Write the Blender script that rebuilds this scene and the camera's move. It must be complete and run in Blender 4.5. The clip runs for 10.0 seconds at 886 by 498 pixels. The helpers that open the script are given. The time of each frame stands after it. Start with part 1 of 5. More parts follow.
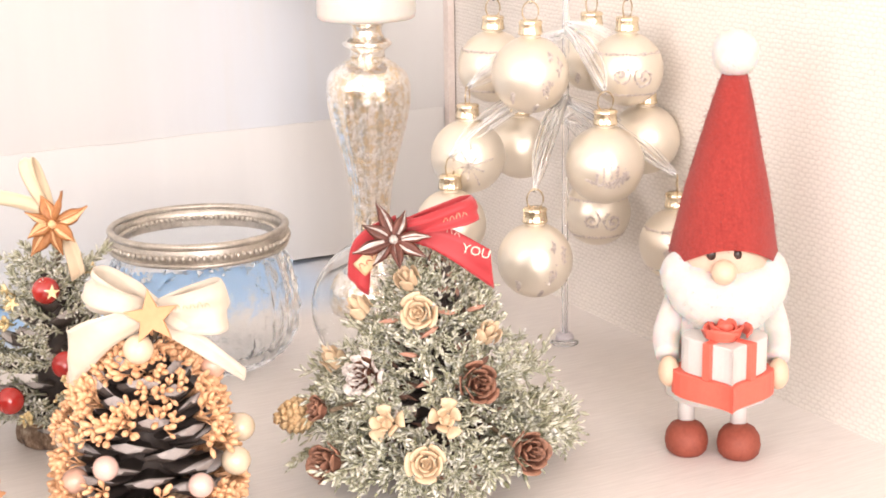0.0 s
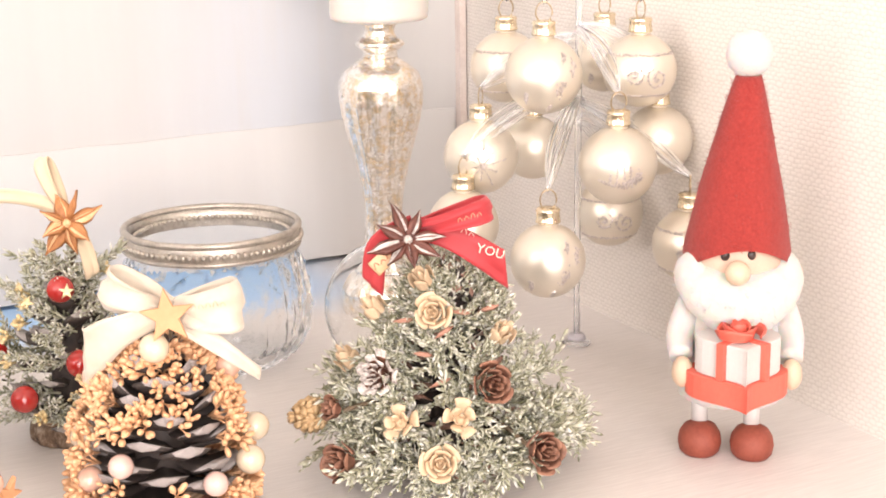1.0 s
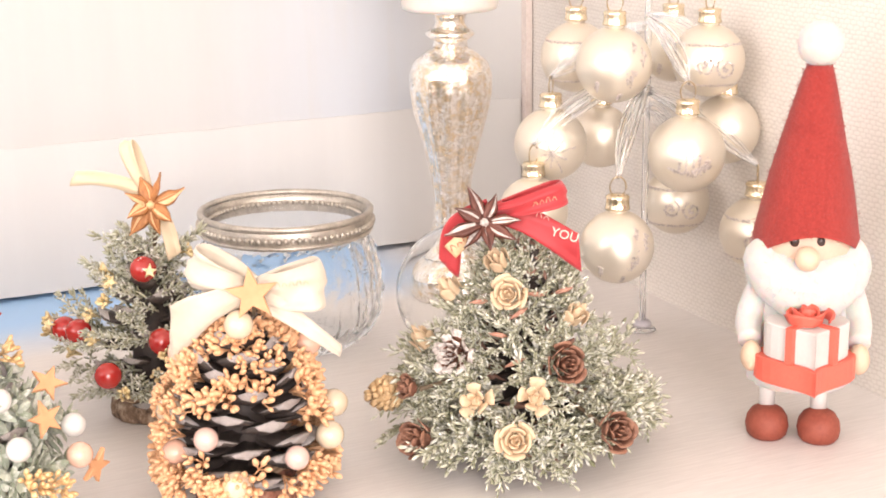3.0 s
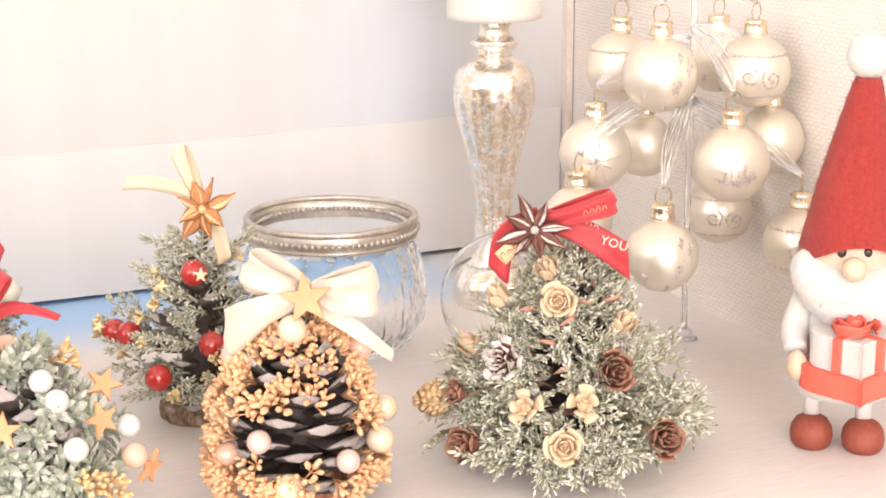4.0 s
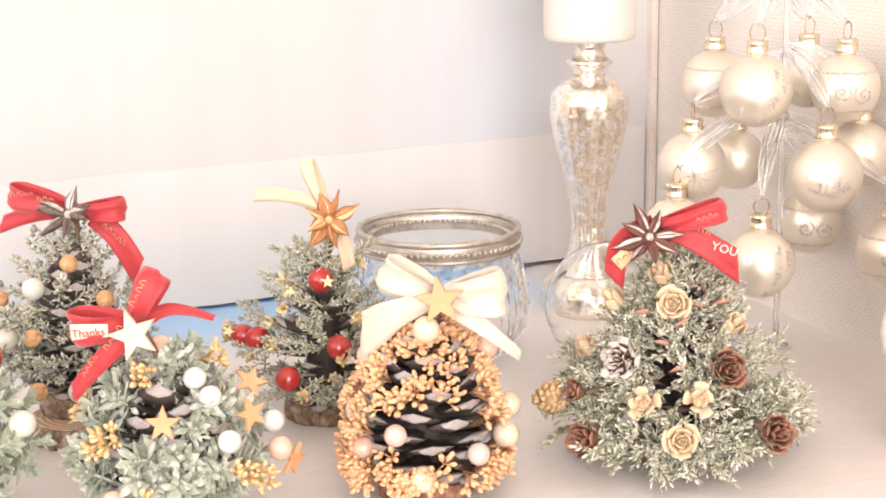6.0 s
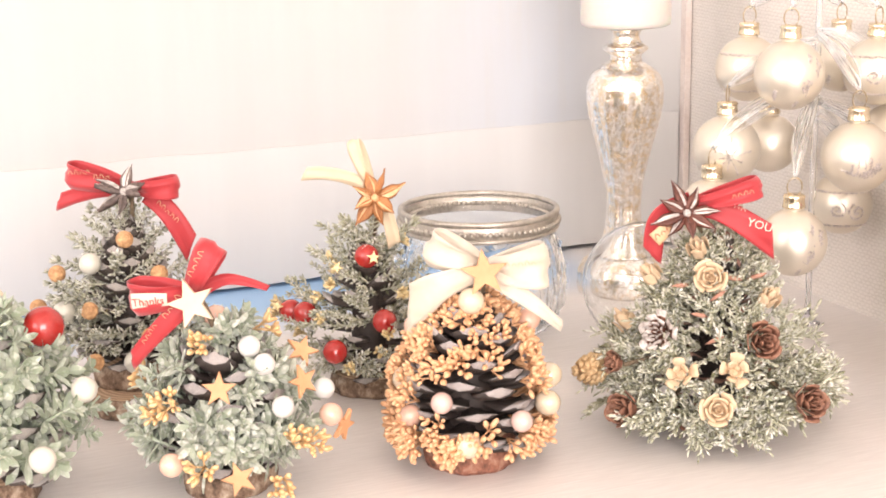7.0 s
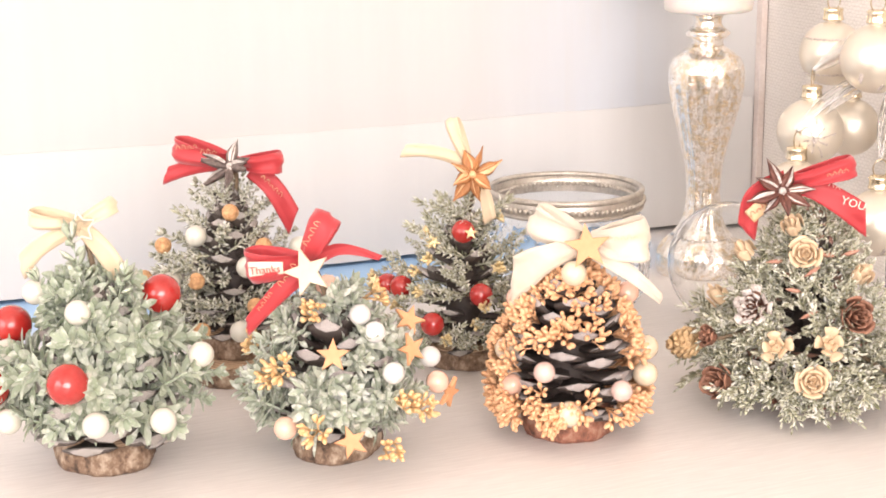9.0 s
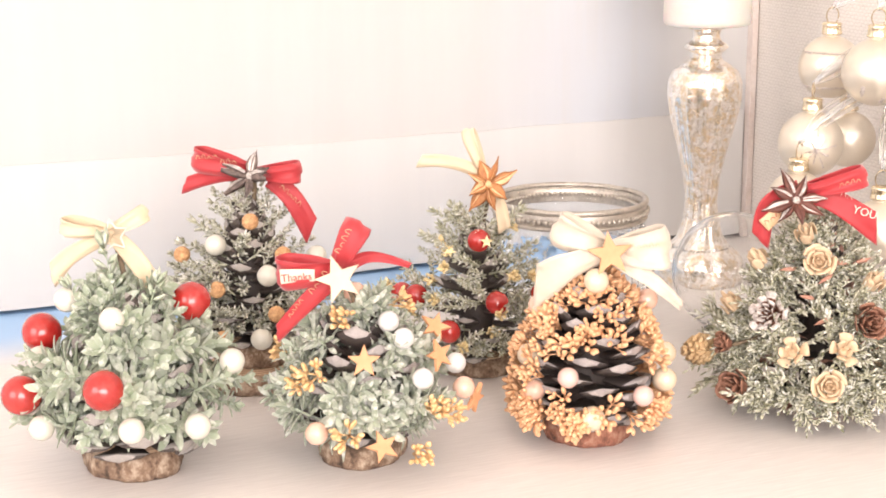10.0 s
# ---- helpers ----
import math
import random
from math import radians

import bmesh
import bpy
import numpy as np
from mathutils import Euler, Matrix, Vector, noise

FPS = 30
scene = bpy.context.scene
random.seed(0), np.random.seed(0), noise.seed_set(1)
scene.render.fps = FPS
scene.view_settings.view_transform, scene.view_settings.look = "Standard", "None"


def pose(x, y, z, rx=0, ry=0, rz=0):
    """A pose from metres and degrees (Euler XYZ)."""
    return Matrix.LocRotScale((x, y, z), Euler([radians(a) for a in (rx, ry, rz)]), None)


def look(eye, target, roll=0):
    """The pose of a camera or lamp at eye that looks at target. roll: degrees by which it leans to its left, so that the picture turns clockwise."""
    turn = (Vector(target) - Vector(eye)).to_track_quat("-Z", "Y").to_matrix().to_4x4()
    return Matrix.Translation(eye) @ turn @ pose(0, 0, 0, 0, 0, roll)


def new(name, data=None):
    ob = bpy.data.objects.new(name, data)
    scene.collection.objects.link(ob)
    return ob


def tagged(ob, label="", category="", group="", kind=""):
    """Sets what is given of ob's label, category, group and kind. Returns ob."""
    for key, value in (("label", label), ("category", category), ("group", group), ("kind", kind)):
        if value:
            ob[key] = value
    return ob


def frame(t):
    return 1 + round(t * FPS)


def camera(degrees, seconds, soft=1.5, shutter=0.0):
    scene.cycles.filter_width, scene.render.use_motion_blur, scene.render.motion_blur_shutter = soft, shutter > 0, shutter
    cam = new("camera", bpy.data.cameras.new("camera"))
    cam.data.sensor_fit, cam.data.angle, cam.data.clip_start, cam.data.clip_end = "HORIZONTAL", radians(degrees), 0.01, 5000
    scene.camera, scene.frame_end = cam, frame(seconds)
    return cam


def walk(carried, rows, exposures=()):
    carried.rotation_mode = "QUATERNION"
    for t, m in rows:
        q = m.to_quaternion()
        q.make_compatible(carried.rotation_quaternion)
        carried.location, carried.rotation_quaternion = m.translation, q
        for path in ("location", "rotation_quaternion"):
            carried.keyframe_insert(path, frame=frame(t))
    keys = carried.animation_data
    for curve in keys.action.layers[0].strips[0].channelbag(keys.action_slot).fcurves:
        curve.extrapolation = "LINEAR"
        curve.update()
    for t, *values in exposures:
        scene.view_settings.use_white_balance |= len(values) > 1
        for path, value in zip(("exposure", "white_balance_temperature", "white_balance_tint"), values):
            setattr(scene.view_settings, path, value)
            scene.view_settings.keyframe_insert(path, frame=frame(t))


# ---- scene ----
cam = camera(30.9, 10.0, 1.8)
PATH = [
    (0, (0.004, -0.554, 0.226), (-0.043, 1.38, -0.281), -0.9),
    (0.5, (0.003, -0.554, 0.225), (-0.048, 1.381, -0.278), -1.0),
    (1, (0.001, -0.555, 0.226), (-0.053, 1.379, -0.28), -0.8),
    (1.5, (0.0, -0.558, 0.226), (-0.072, 1.376, -0.277), -0.9),
    (2, (-0.003, -0.563, 0.225), (-0.091, 1.37, -0.279), -0.8),
    (2.5, (-0.006, -0.567, 0.224), (-0.108, 1.365, -0.285), -0.8),
    (4, (-0.019, -0.575, 0.226), (-0.156, 1.356, -0.274), -0.3),
    (4.5, (-0.028, -0.582, 0.225), (-0.188, 1.351, -0.263), -0.3),
    (5, (-0.036, -0.591, 0.226), (-0.212, 1.343, -0.254), -0.7),
    (5.5, (-0.042, -0.602, 0.228), (-0.222, 1.335, -0.237), -0.8),
    (6.8, (-0.053, -0.63, 0.228), (-0.253, 1.301, -0.25), -0.8),
    (7, (-0.053, -0.635, 0.224), (-0.266, 1.298, -0.246), -0.9),
    (7.5, (-0.062, -0.642, 0.223), (-0.287, 1.289, -0.249), -0.7),
    (8, (-0.066, -0.648, 0.222), (-0.308, 1.281, -0.25), -0.8),
    (8.5, (-0.069, -0.654, 0.22), (-0.317, 1.273, -0.255), -1.1),
    (9, (-0.078, -0.657, 0.221), (-0.33, 1.269, -0.256), -0.6),
    (9.5, (-0.09, -0.663, 0.22), (-0.337, 1.265, -0.254), -0.1),
    (10, (-0.106, -0.671, 0.221), (-0.294, 1.266, -0.238), -0.2),
]
walk(cam, [(t, look(eye, target, roll)) for t, eye, target, roll in PATH], [(0, 0.2, 6520, 17), (10, 0.2, 6520, 17)])

# world, room light and exposure
world = bpy.data.worlds.new("world")
scene.world = world
world.use_nodes = True
sky = world.node_tree.nodes.new("ShaderNodeTexSky")
sky.sky_type, sky.sun_disc = "NISHITA", False
sky.sun_elevation, sky.sun_rotation = radians(35), radians(200)
back = world.node_tree.nodes["Background"]
world.node_tree.links.new(sky.outputs[0], back.inputs[0])
back.inputs[1].default_value = 0.12

# the corner of the room: x runs along the back wall, y towards it, the shelf top is at 0
ROOM = Matrix.Translation((-0.0255, 0.3195, 0)) @ Matrix.Rotation(radians(30.3), 4, "Z")
WIDE, DEEP, HIGH, LOW = 2.4, 3.0, 1.65, -0.75


def area_light(name, m, sx, sy, watts, colour):
    ld = bpy.data.lights.new(name, "AREA")
    ld.shape, ld.size, ld.size_y, ld.energy, ld.color = "RECTANGLE", sx, sy, watts, colour
    ob = new(name, ld)
    ob.matrix_world = m
    return ob


# Two soft lamps added out of view; no window is known here.
area_light("added_light_front", ROOM @ look((-1.05, -DEEP + 0.02, 0.75), (-1.05, 0, 0.55)), 1.7, 1.3, 75, (1.0, 0.95, 0.89))
area_light("added_light_side", ROOM @ look((-WIDE + 0.02, -1.3, 0.75), (0, -1.0, 0.55)), 1.5, 1.2, 25, (1.0, 0.95, 0.9))

# materials
def nodes_of(name):
    m = bpy.data.materials.new(name)
    m.use_nodes = True
    t = m.node_tree
    return m, t, t.nodes["Principled BSDF"]


def add(t, kind, **values):
    n = t.nodes.new(kind)
    for key, value in values.items():
        n.inputs[key.replace("_", " ")].default_value = value
    return n


def ramp(t, source, stops):
    r = t.nodes.new("ShaderNodeValToRGB")
    e = r.color_ramp.elements
    while len(e) < len(stops):
        e.new(0.5)
    for item, (at, c) in zip(e, stops):
        item.position, item.color = at, (*c, 1)
    t.links.new(source, r.inputs[0])
    return r.outputs[0]


def mixed(t, fac, a, b):
    n = t.nodes.new("ShaderNodeMix")
    n.data_type = "RGBA"
    for socket, v in ((n.inputs[0], fac), (n.inputs[6], a), (n.inputs[7], b)):
        if isinstance(v, (tuple, float, int)):
            socket.default_value = (*v, 1) if isinstance(v, tuple) else v
        else:
            t.links.new(v, socket)
    return n.outputs[2]


def maths(t, op, a, b=0.0):
    n = t.nodes.new("ShaderNodeMath")
    n.operation = op
    for socket, v in zip(n.inputs, (a, b)):
        if isinstance(v, (float, int)):
            socket.default_value = v
        else:
            t.links.new(v, socket)
    return n.outputs[0]


def spread(t, source, lo, hi):
    n = t.nodes.new("ShaderNodeMapRange")
    n.interpolation_type = "SMOOTHSTEP"
    n.inputs[1].default_value, n.inputs[2].default_value = lo, hi
    t.links.new(source, n.inputs[0])
    return n.outputs[0]


def noise_of(t, scale, detail=3.0, rough=0.55, stretch=None):
    c = t.nodes.new("ShaderNodeTexCoord")
    n = add(t, "ShaderNodeTexNoise", Scale=scale, Detail=detail, Roughness=rough)
    source = c.outputs["Object"]
    if stretch:
        mp = t.nodes.new("ShaderNodeMapping")
        mp.inputs["Scale"].default_value = stretch
        t.links.new(source, mp.inputs[0])
        source = mp.outputs[0]
    t.links.new(source, n.inputs[0])
    return n.outputs[0]


def bump(t, p, height, strength, distance):
    b = add(t, "ShaderNodeBump", Strength=strength, Distance=distance)
    t.links.new(height, b.inputs["Height"])
    t.links.new(b.outputs[0], p.inputs["Normal"])


def island(t):
    return t.nodes.new("ShaderNodeNewGeometry").outputs["Random Per Island"]


def stuff(name, dark, light, rough=0.6, metal=0.0, coarse=60.0, fine=600.0, relief=0.3, sheen=0.0, coat=0.0, subsurface=0.0):
    """A surface that varies between two colours, broad and fine, with a little relief."""
    m, t, p = nodes_of(name)
    broad, small = noise_of(t, coarse), noise_of(t, fine, 4)
    both = maths(t, "ADD", maths(t, "MULTIPLY", broad, 0.6), maths(t, "MULTIPLY", small, 0.4))
    t.links.new(ramp(t, both, [(0.3, dark), (0.7, light)]), p.inputs["Base Color"])
    p.inputs["Roughness"].default_value, p.inputs["Metallic"].default_value = rough, metal
    p.inputs["Sheen Weight"].default_value, p.inputs["Coat Weight"].default_value = sheen, coat
    if subsurface:
        p.inputs["Subsurface Weight"].default_value, p.inputs["Subsurface Scale"].default_value = subsurface, 0.002
    if relief:
        bump(t, p, small, relief, 0.0004)
    return m


def foliage(name, deep, mid, pale, frost, fine=900.0, white=(0.82, 0.81, 0.76), soft=0.0):
    """Leaves that differ one by one, powdered with white."""
    m, t, p = nodes_of(name)
    own = ramp(t, island(t), [(0.0, deep), (0.45, mid), (1.0, pale)])
    powder = spread(t, noise_of(t, fine, 3), 0.72 - frost, 0.92 - frost)
    t.links.new(mixed(t, powder, own, white), p.inputs["Base Color"])
    p.inputs["Roughness"].default_value, p.inputs["Specular IOR Level"].default_value = 0.85, 0.25
    p.inputs["Subsurface Weight"].default_value, p.inputs["Subsurface Scale"].default_value = soft, 0.002
    p.inputs["Subsurface Radius"].default_value = (0.8, 1.0, 0.7)
    bump(t, p, noise_of(t, fine * 1.5), 0.3, 0.0002)
    return m


cedar_green = foliage("frosted_cedar", (0.22, 0.22, 0.13), (0.48, 0.475, 0.345), (0.77, 0.75, 0.63), 0.25, 300.0)
juniper_green = foliage("frosted_juniper", (0.16, 0.16, 0.095), (0.41, 0.405, 0.28), (0.70, 0.68, 0.55), 0.26, 350.0)
rosemary_green = foliage("grey_rosemary", (0.16, 0.16, 0.105), (0.40, 0.40, 0.295), (0.69, 0.675, 0.565), 0.27, 350.0)
mint_green = foliage("powdered_mint_leaves", (0.25, 0.295, 0.205), (0.37, 0.42, 0.315), (0.49, 0.535, 0.425), 0.23, 330.0, (0.62, 0.65, 0.56), 0.25)
pale_green = foliage("powdered_pale_leaves", (0.26, 0.30, 0.22), (0.385, 0.425, 0.33), (0.51, 0.545, 0.45), 0.25, 330.0, (0.65, 0.67, 0.59), 0.25)


def scale_paint(name, dark, light):
    m, t, p = nodes_of(name)
    t.links.new(mixed(t, noise_of(t, 400), dark, light), p.inputs["Base Color"])
    p.inputs["Roughness"].default_value = 0.6
    bump(t, p, noise_of(t, 1200), 0.5, 0.0003)
    return m


scale_dark = scale_paint("dark_cone_scale", (0.022, 0.017, 0.015), (0.078, 0.056, 0.047))
scale_grey = scale_paint("greyed_cone_scale", (0.03, 0.024, 0.02), (0.13, 0.10, 0.085))
scale_white = scale_paint("white_painted_scale_tip", (0.07, 0.05, 0.045), (0.72, 0.66, 0.63))
scale_dust = scale_paint("dusty_grey_scale_tip", (0.18, 0.15, 0.13), (0.64, 0.595, 0.555))
scale_brown = scale_paint("rose_brown_scale", (0.22, 0.10, 0.07), (0.50, 0.30, 0.23))


def ring_wood(name, dark, light):
    m, t, p = nodes_of(name)
    c = t.nodes.new("ShaderNodeTexCoord")
    w = add(t, "ShaderNodeTexWave", Scale=120.0, Distortion=2.0, Detail=2.0)
    w.wave_type, w.rings_direction = "RINGS", "Z"
    t.links.new(c.outputs["Object"], w.inputs[0])
    t.links.new(ramp(t, w.outputs[1], [(0.2, dark), (0.8, light)]), p.inputs["Base Color"])
    p.inputs["Roughness"].default_value = 0.75
    return m


def bark_of(name, dark, mid, light):
    m, t, p = nodes_of(name)
    cracks = noise_of(t, 300, 6, 0.75, (1.0, 1.0, 0.8))
    patches = noise_of(t, 110, 4, 0.6)
    both = maths(t, "ADD", maths(t, "MULTIPLY", cracks, 0.6), maths(t, "MULTIPLY", patches, 0.4))
    t.links.new(ramp(t, both, [(0.38, dark), (0.5, mid), (0.64, light)]), p.inputs["Base Color"])
    p.inputs["Roughness"].default_value = 0.85
    bump(t, p, both, 0.9, 0.0012)
    return m


cut_wood = ring_wood("cut_wood", (0.34, 0.22, 0.13), (0.55, 0.38, 0.25))
bark = bark_of("grey_brown_bark", (0.05, 0.03, 0.02), (0.22, 0.14, 0.09), (0.50, 0.40, 0.30))
bark_red = bark_of("reddish_bark", (0.06, 0.035, 0.025), (0.30, 0.12, 0.075), (0.50, 0.31, 0.22))

pearl_cream = stuff("cream_pearl", (0.62, 0.49, 0.345), (0.72, 0.60, 0.45), 0.25, 0.0, 120, 2500, 0.1, coat=0.6)
pearl_white = stuff("white_pearl", (0.60, 0.59, 0.56), (0.68, 0.67, 0.64), 0.3, 0.0, 120, 2500, 0.1, coat=0.5)
pearl_ivory = stuff("ivory_pearl", (0.58, 0.555, 0.475), (0.66, 0.64, 0.555), 0.3, 0.0, 120, 2500, 0.1, coat=0.5)
pearl_pink = stuff("peach_pearl", (0.70, 0.40, 0.29), (0.78, 0.53, 0.42), 0.25, 0.0, 120, 2500, 0.1, coat=0.6)
pearl_mauve = stuff("mauve_pearl", (0.58, 0.38, 0.33), (0.72, 0.52, 0.46), 0.25, 0.0, 120, 2500, 0.1, coat=0.6)
berry_red = stuff("glossy_red_berry", (0.32, 0.012, 0.011), (0.48, 0.03, 0.023), 0.22, 0.0, 150, 900, 0.12, coat=0.7)
bead_orange = stuff("orange_wicker_bead", (0.34, 0.15, 0.06), (0.78, 0.48, 0.24), 0.7, 0.0, 500, 900, 0.9)
gold_paint = stuff("gold_painted_buds", (0.62, 0.32, 0.15), (0.90, 0.58, 0.35), 0.45, 0.15, 200, 900, 0.4)
gold_bright = stuff("bright_gold", (0.62, 0.37, 0.15), (0.90, 0.66, 0.38), 0.4, 0.3, 200, 900, 0.3)
gold_pale = stuff("pale_gold_glitter", (0.60, 0.44, 0.20), (0.92, 0.80, 0.50), 0.35, 0.6, 500, 2500, 0.8)
star_orange = stuff("orange_plywood", (0.60, 0.285, 0.135), (0.68, 0.35, 0.18), 0.65, 0, 80, 700, 0.25)
star_cream = stuff("cream_plywood", (0.64, 0.49, 0.36), (0.70, 0.55, 0.42), 0.65, 0, 80, 700, 0.25)
petal_cream = stuff("cream_dried_petal", (0.55, 0.40, 0.25), (0.75, 0.575, 0.39), 0.7, 0, 130, 700, 0.4)
petal_brown = stuff("brown_larch_scale", (0.06, 0.024, 0.015), (0.24, 0.10, 0.062), 0.6, 0, 150, 800, 0.5)
petal_tan = stuff("tan_scale_rim", (0.15, 0.065, 0.04), (0.40, 0.20, 0.125), 0.6, 0, 200, 800, 0.4)
petal_straw = stuff("straw_coloured_scale", (0.46, 0.29, 0.13), (0.78, 0.57, 0.34), 0.65, 0, 150, 800, 0.5)
chip_pink = stuff("rusty_bark_chip", (0.34, 0.12, 0.07), (0.68, 0.42, 0.32), 0.75, 0, 130, 700, 0.6)
anise_brown = stuff("dark_anise_pod", (0.045, 0.014, 0.010), (0.19, 0.06, 0.038), 0.5, 0, 200, 900, 0.6)
anise_orange = stuff("orange_anise_pod", (0.24, 0.085, 0.025), (0.56, 0.25, 0.09), 0.55, 0, 200, 900, 0.6)
anise_grey = stuff("frosted_grey_anise_pod", (0.035, 0.02, 0.017), (0.26, 0.20, 0.175), 0.65, 0, 250, 900, 0.7)
anise_white = stuff("white_frosted_pod_edge", (0.10, 0.05, 0.035), (0.88, 0.83, 0.77), 0.65, 0, 260, 900, 0.5)
anise_tan = stuff("tan_pod_edge", (0.62, 0.35, 0.16), (0.84, 0.58, 0.34), 0.6, 0, 300, 900, 0.5)
twig = stuff("dry_twig", (0.10, 0.07, 0.045), (0.26, 0.19, 0.12), 0.8, 0, 200, 900, 0.5)


def ribbon_cloth(name, dark, light, sheen=0.3):
    m, t, p = nodes_of(name)
    t.links.new(mixed(t, noise_of(t, 140), dark, light), p.inputs["Base Color"])
    p.inputs["Roughness"].default_value, p.inputs["Sheen Weight"].default_value = 0.55, sheen
    u = t.nodes.new("ShaderNodeUVMap")
    w = add(t, "ShaderNodeTexWave", Scale=14.0, Distortion=0.6, Detail=1.0)
    t.links.new(u.outputs[0], w.inputs[0])
    bump(t, p, w.outputs[1], 0.25, 0.0002)
    return m


ribbon_red = ribbon_cloth("red_satin_ribbon", (0.36, 0.016, 0.022), (0.48, 0.036, 0.042))
ribbon_cream = ribbon_cloth("cream_cotton_ribbon", (0.57, 0.46, 0.33), (0.645, 0.60, 0.53))
ribbon_gold = ribbon_cloth("pale_gold_ribbon", (0.61, 0.475, 0.31), (0.69, 0.565, 0.395))
ink_gold = stuff("gold_print", (0.66, 0.42, 0.22), (0.78, 0.57, 0.36), 0.5, 0.2, 200, 900, 0.1)
ink_red = stuff("red_print", (0.50, 0.04, 0.03), (0.58, 0.07, 0.05), 0.6, 0, 200, 900, 0.1)
ink_pale = stuff("pale_print", (0.72, 0.56, 0.46), (0.78, 0.63, 0.53), 0.6, 0, 200, 900, 0.1)

# doll and gift
felt_red = stuff("red_wool_felt", (0.24, 0.020, 0.016), (0.42, 0.046, 0.035), 0.95, 0, 900, 2400, 1.0, sheen=0.12)
wool_white = stuff("white_wool", (0.57, 0.54, 0.515), (0.63, 0.60, 0.575), 0.95, 0, 120, 1000, 0.25, sheen=0.2, subsurface=0.6)
paint_white = stuff("white_painted_wood", (0.565, 0.535, 0.51), (0.63, 0.605, 0.58), 0.6, 0, 60, 900, 0.15)
wood_face = stuff("pale_turned_wood", (0.62, 0.415, 0.31), (0.68, 0.48, 0.37), 0.6, 0, 60, 900, 0.15)
wood_nose = stuff("light_beech", (0.60, 0.43, 0.30), (0.68, 0.51, 0.375), 0.55, 0, 60, 900, 0.15)
boot_red = stuff("oxblood_painted_wood", (0.20, 0.040, 0.022), (0.33, 0.080, 0.048), 0.65, 0, 90, 700, 0.35)
eye_dark = stuff("dark_brown_dot", (0.03, 0.015, 0.012), (0.05, 0.025, 0.02), 0.3, 0, 60, 900, 0.0)
coral = stuff("coral_red_paint", (0.66, 0.115, 0.078), (0.76, 0.15, 0.10), 0.5, 0, 60, 900, 0.12)


def clear_glass(name, tint, rough=0.02, ior=1.45, clear=1.0, waves=0.08):
    m, t, p = nodes_of(name)
    p.inputs["Base Color"].default_value = (*tint, 1)
    p.inputs["Transmission Weight"].default_value, p.inputs["Roughness"].default_value, p.inputs["IOR"].default_value = clear, rough, ior
    bump(t, p, noise_of(t, 90 if waves < 0.2 else 240, 2), waves, 0.001)
    return m


glass = clear_glass("clear_pressed_glass", (0.985, 0.992, 0.992), 0.03, 1.16, 1.0, 0.5)
acrylic = clear_glass("clear_acrylic", (0.96, 0.96, 0.96), 0.08, 1.2, 0.93)
thin_glass = clear_glass("thin_blown_glass", (0.985, 0.99, 0.99), 0.01, 1.3)
pewter = stuff("aged_pewter", (0.34, 0.30, 0.255), (0.63, 0.58, 0.51), 0.38, 0.7, 150, 900, 0.35)
cap_gold = stuff("gold_foil_cap", (0.76, 0.62, 0.42), (0.92, 0.82, 0.64), 0.24, 1.0, 200, 700, 0.7)
wire_brass = stuff("brass_wire", (0.38, 0.29, 0.18), (0.55, 0.44, 0.29), 0.35, 1.0, 200, 900, 0.1)
bauble_satin = stuff("champagne_satin_glass", (0.70, 0.63, 0.525), (0.78, 0.715, 0.61), 0.34, 0.6, 50, 2600, 0.12)
glitter = stuff("silver_glitter", (0.36, 0.30, 0.27), (0.90, 0.84, 0.80), 0.3, 0.85, 900, 3500, 1.0)
wax = stuff("cream_wax", (0.63, 0.59, 0.54), (0.69, 0.65, 0.60), 0.5, 0, 30, 500, 0.08, subsurface=0.3)


def mercury_glass():
    m, t, p = nodes_of("antiqued_mercury_glass")
    spots = spread(t, noise_of(t, 210, 5, 0.7), 0.44, 0.62)
    flakes = spread(t, noise_of(t, 520, 4, 0.7), 0.48, 0.6)
    c = mixed(t, spots, (0.95, 0.93, 0.91), (0.82, 0.64, 0.42))
    t.links.new(mixed(t, flakes, c, (0.72, 0.66, 0.56)), p.inputs["Base Color"])
    p.inputs["Metallic"].default_value = 0.85
    t.links.new(spread(t, noise_of(t, 300), 0.0, 1.9), p.inputs["Roughness"])
    p.inputs["Coat Weight"].default_value = 0.8
    bump(t, p, noise_of(t, 260, 4), 0.35, 0.001)
    return m


mercury = mercury_glass()


def shelf_surface():
    m, t, p = nodes_of("white_washed_shelf")
    c = t.nodes.new("ShaderNodeTexCoord")
    s = t.nodes.new("ShaderNodeSeparateXYZ")
    t.links.new(c.outputs["Object"], s.inputs[0])
    grain = noise_of(t, 60, 6, 0.65, (1.0, 14.0, 1.0))
    broad = noise_of(t, 7, 3)
    wood = mixed(t, spread(t, grain, 0.3, 0.75), (0.66, 0.62, 0.59), (0.765, 0.725, 0.695))
    wood = mixed(t, maths(t, "MULTIPLY", spread(t, broad, 0.35, 0.75), 0.35), wood, (0.79, 0.75, 0.71))
    # a pale blue band along the back, thinning out towards the front
    near = spread(t, maths(t, "ADD", s.outputs[1], maths(t, "MULTIPLY", broad, 0.03)), -0.085, -0.02)
    left = spread(t, maths(t, "MULTIPLY", s.outputs[0], -1.0), 0.045, 0.12)
    t.links.new(mixed(t, maths(t, "MULTIPLY", near, left), wood, (0.34, 0.54, 0.80)), p.inputs["Base Color"])
    p.inputs["Roughness"].default_value = 0.42
    bump(t, p, grain, 0.12, 0.0006)
    return m


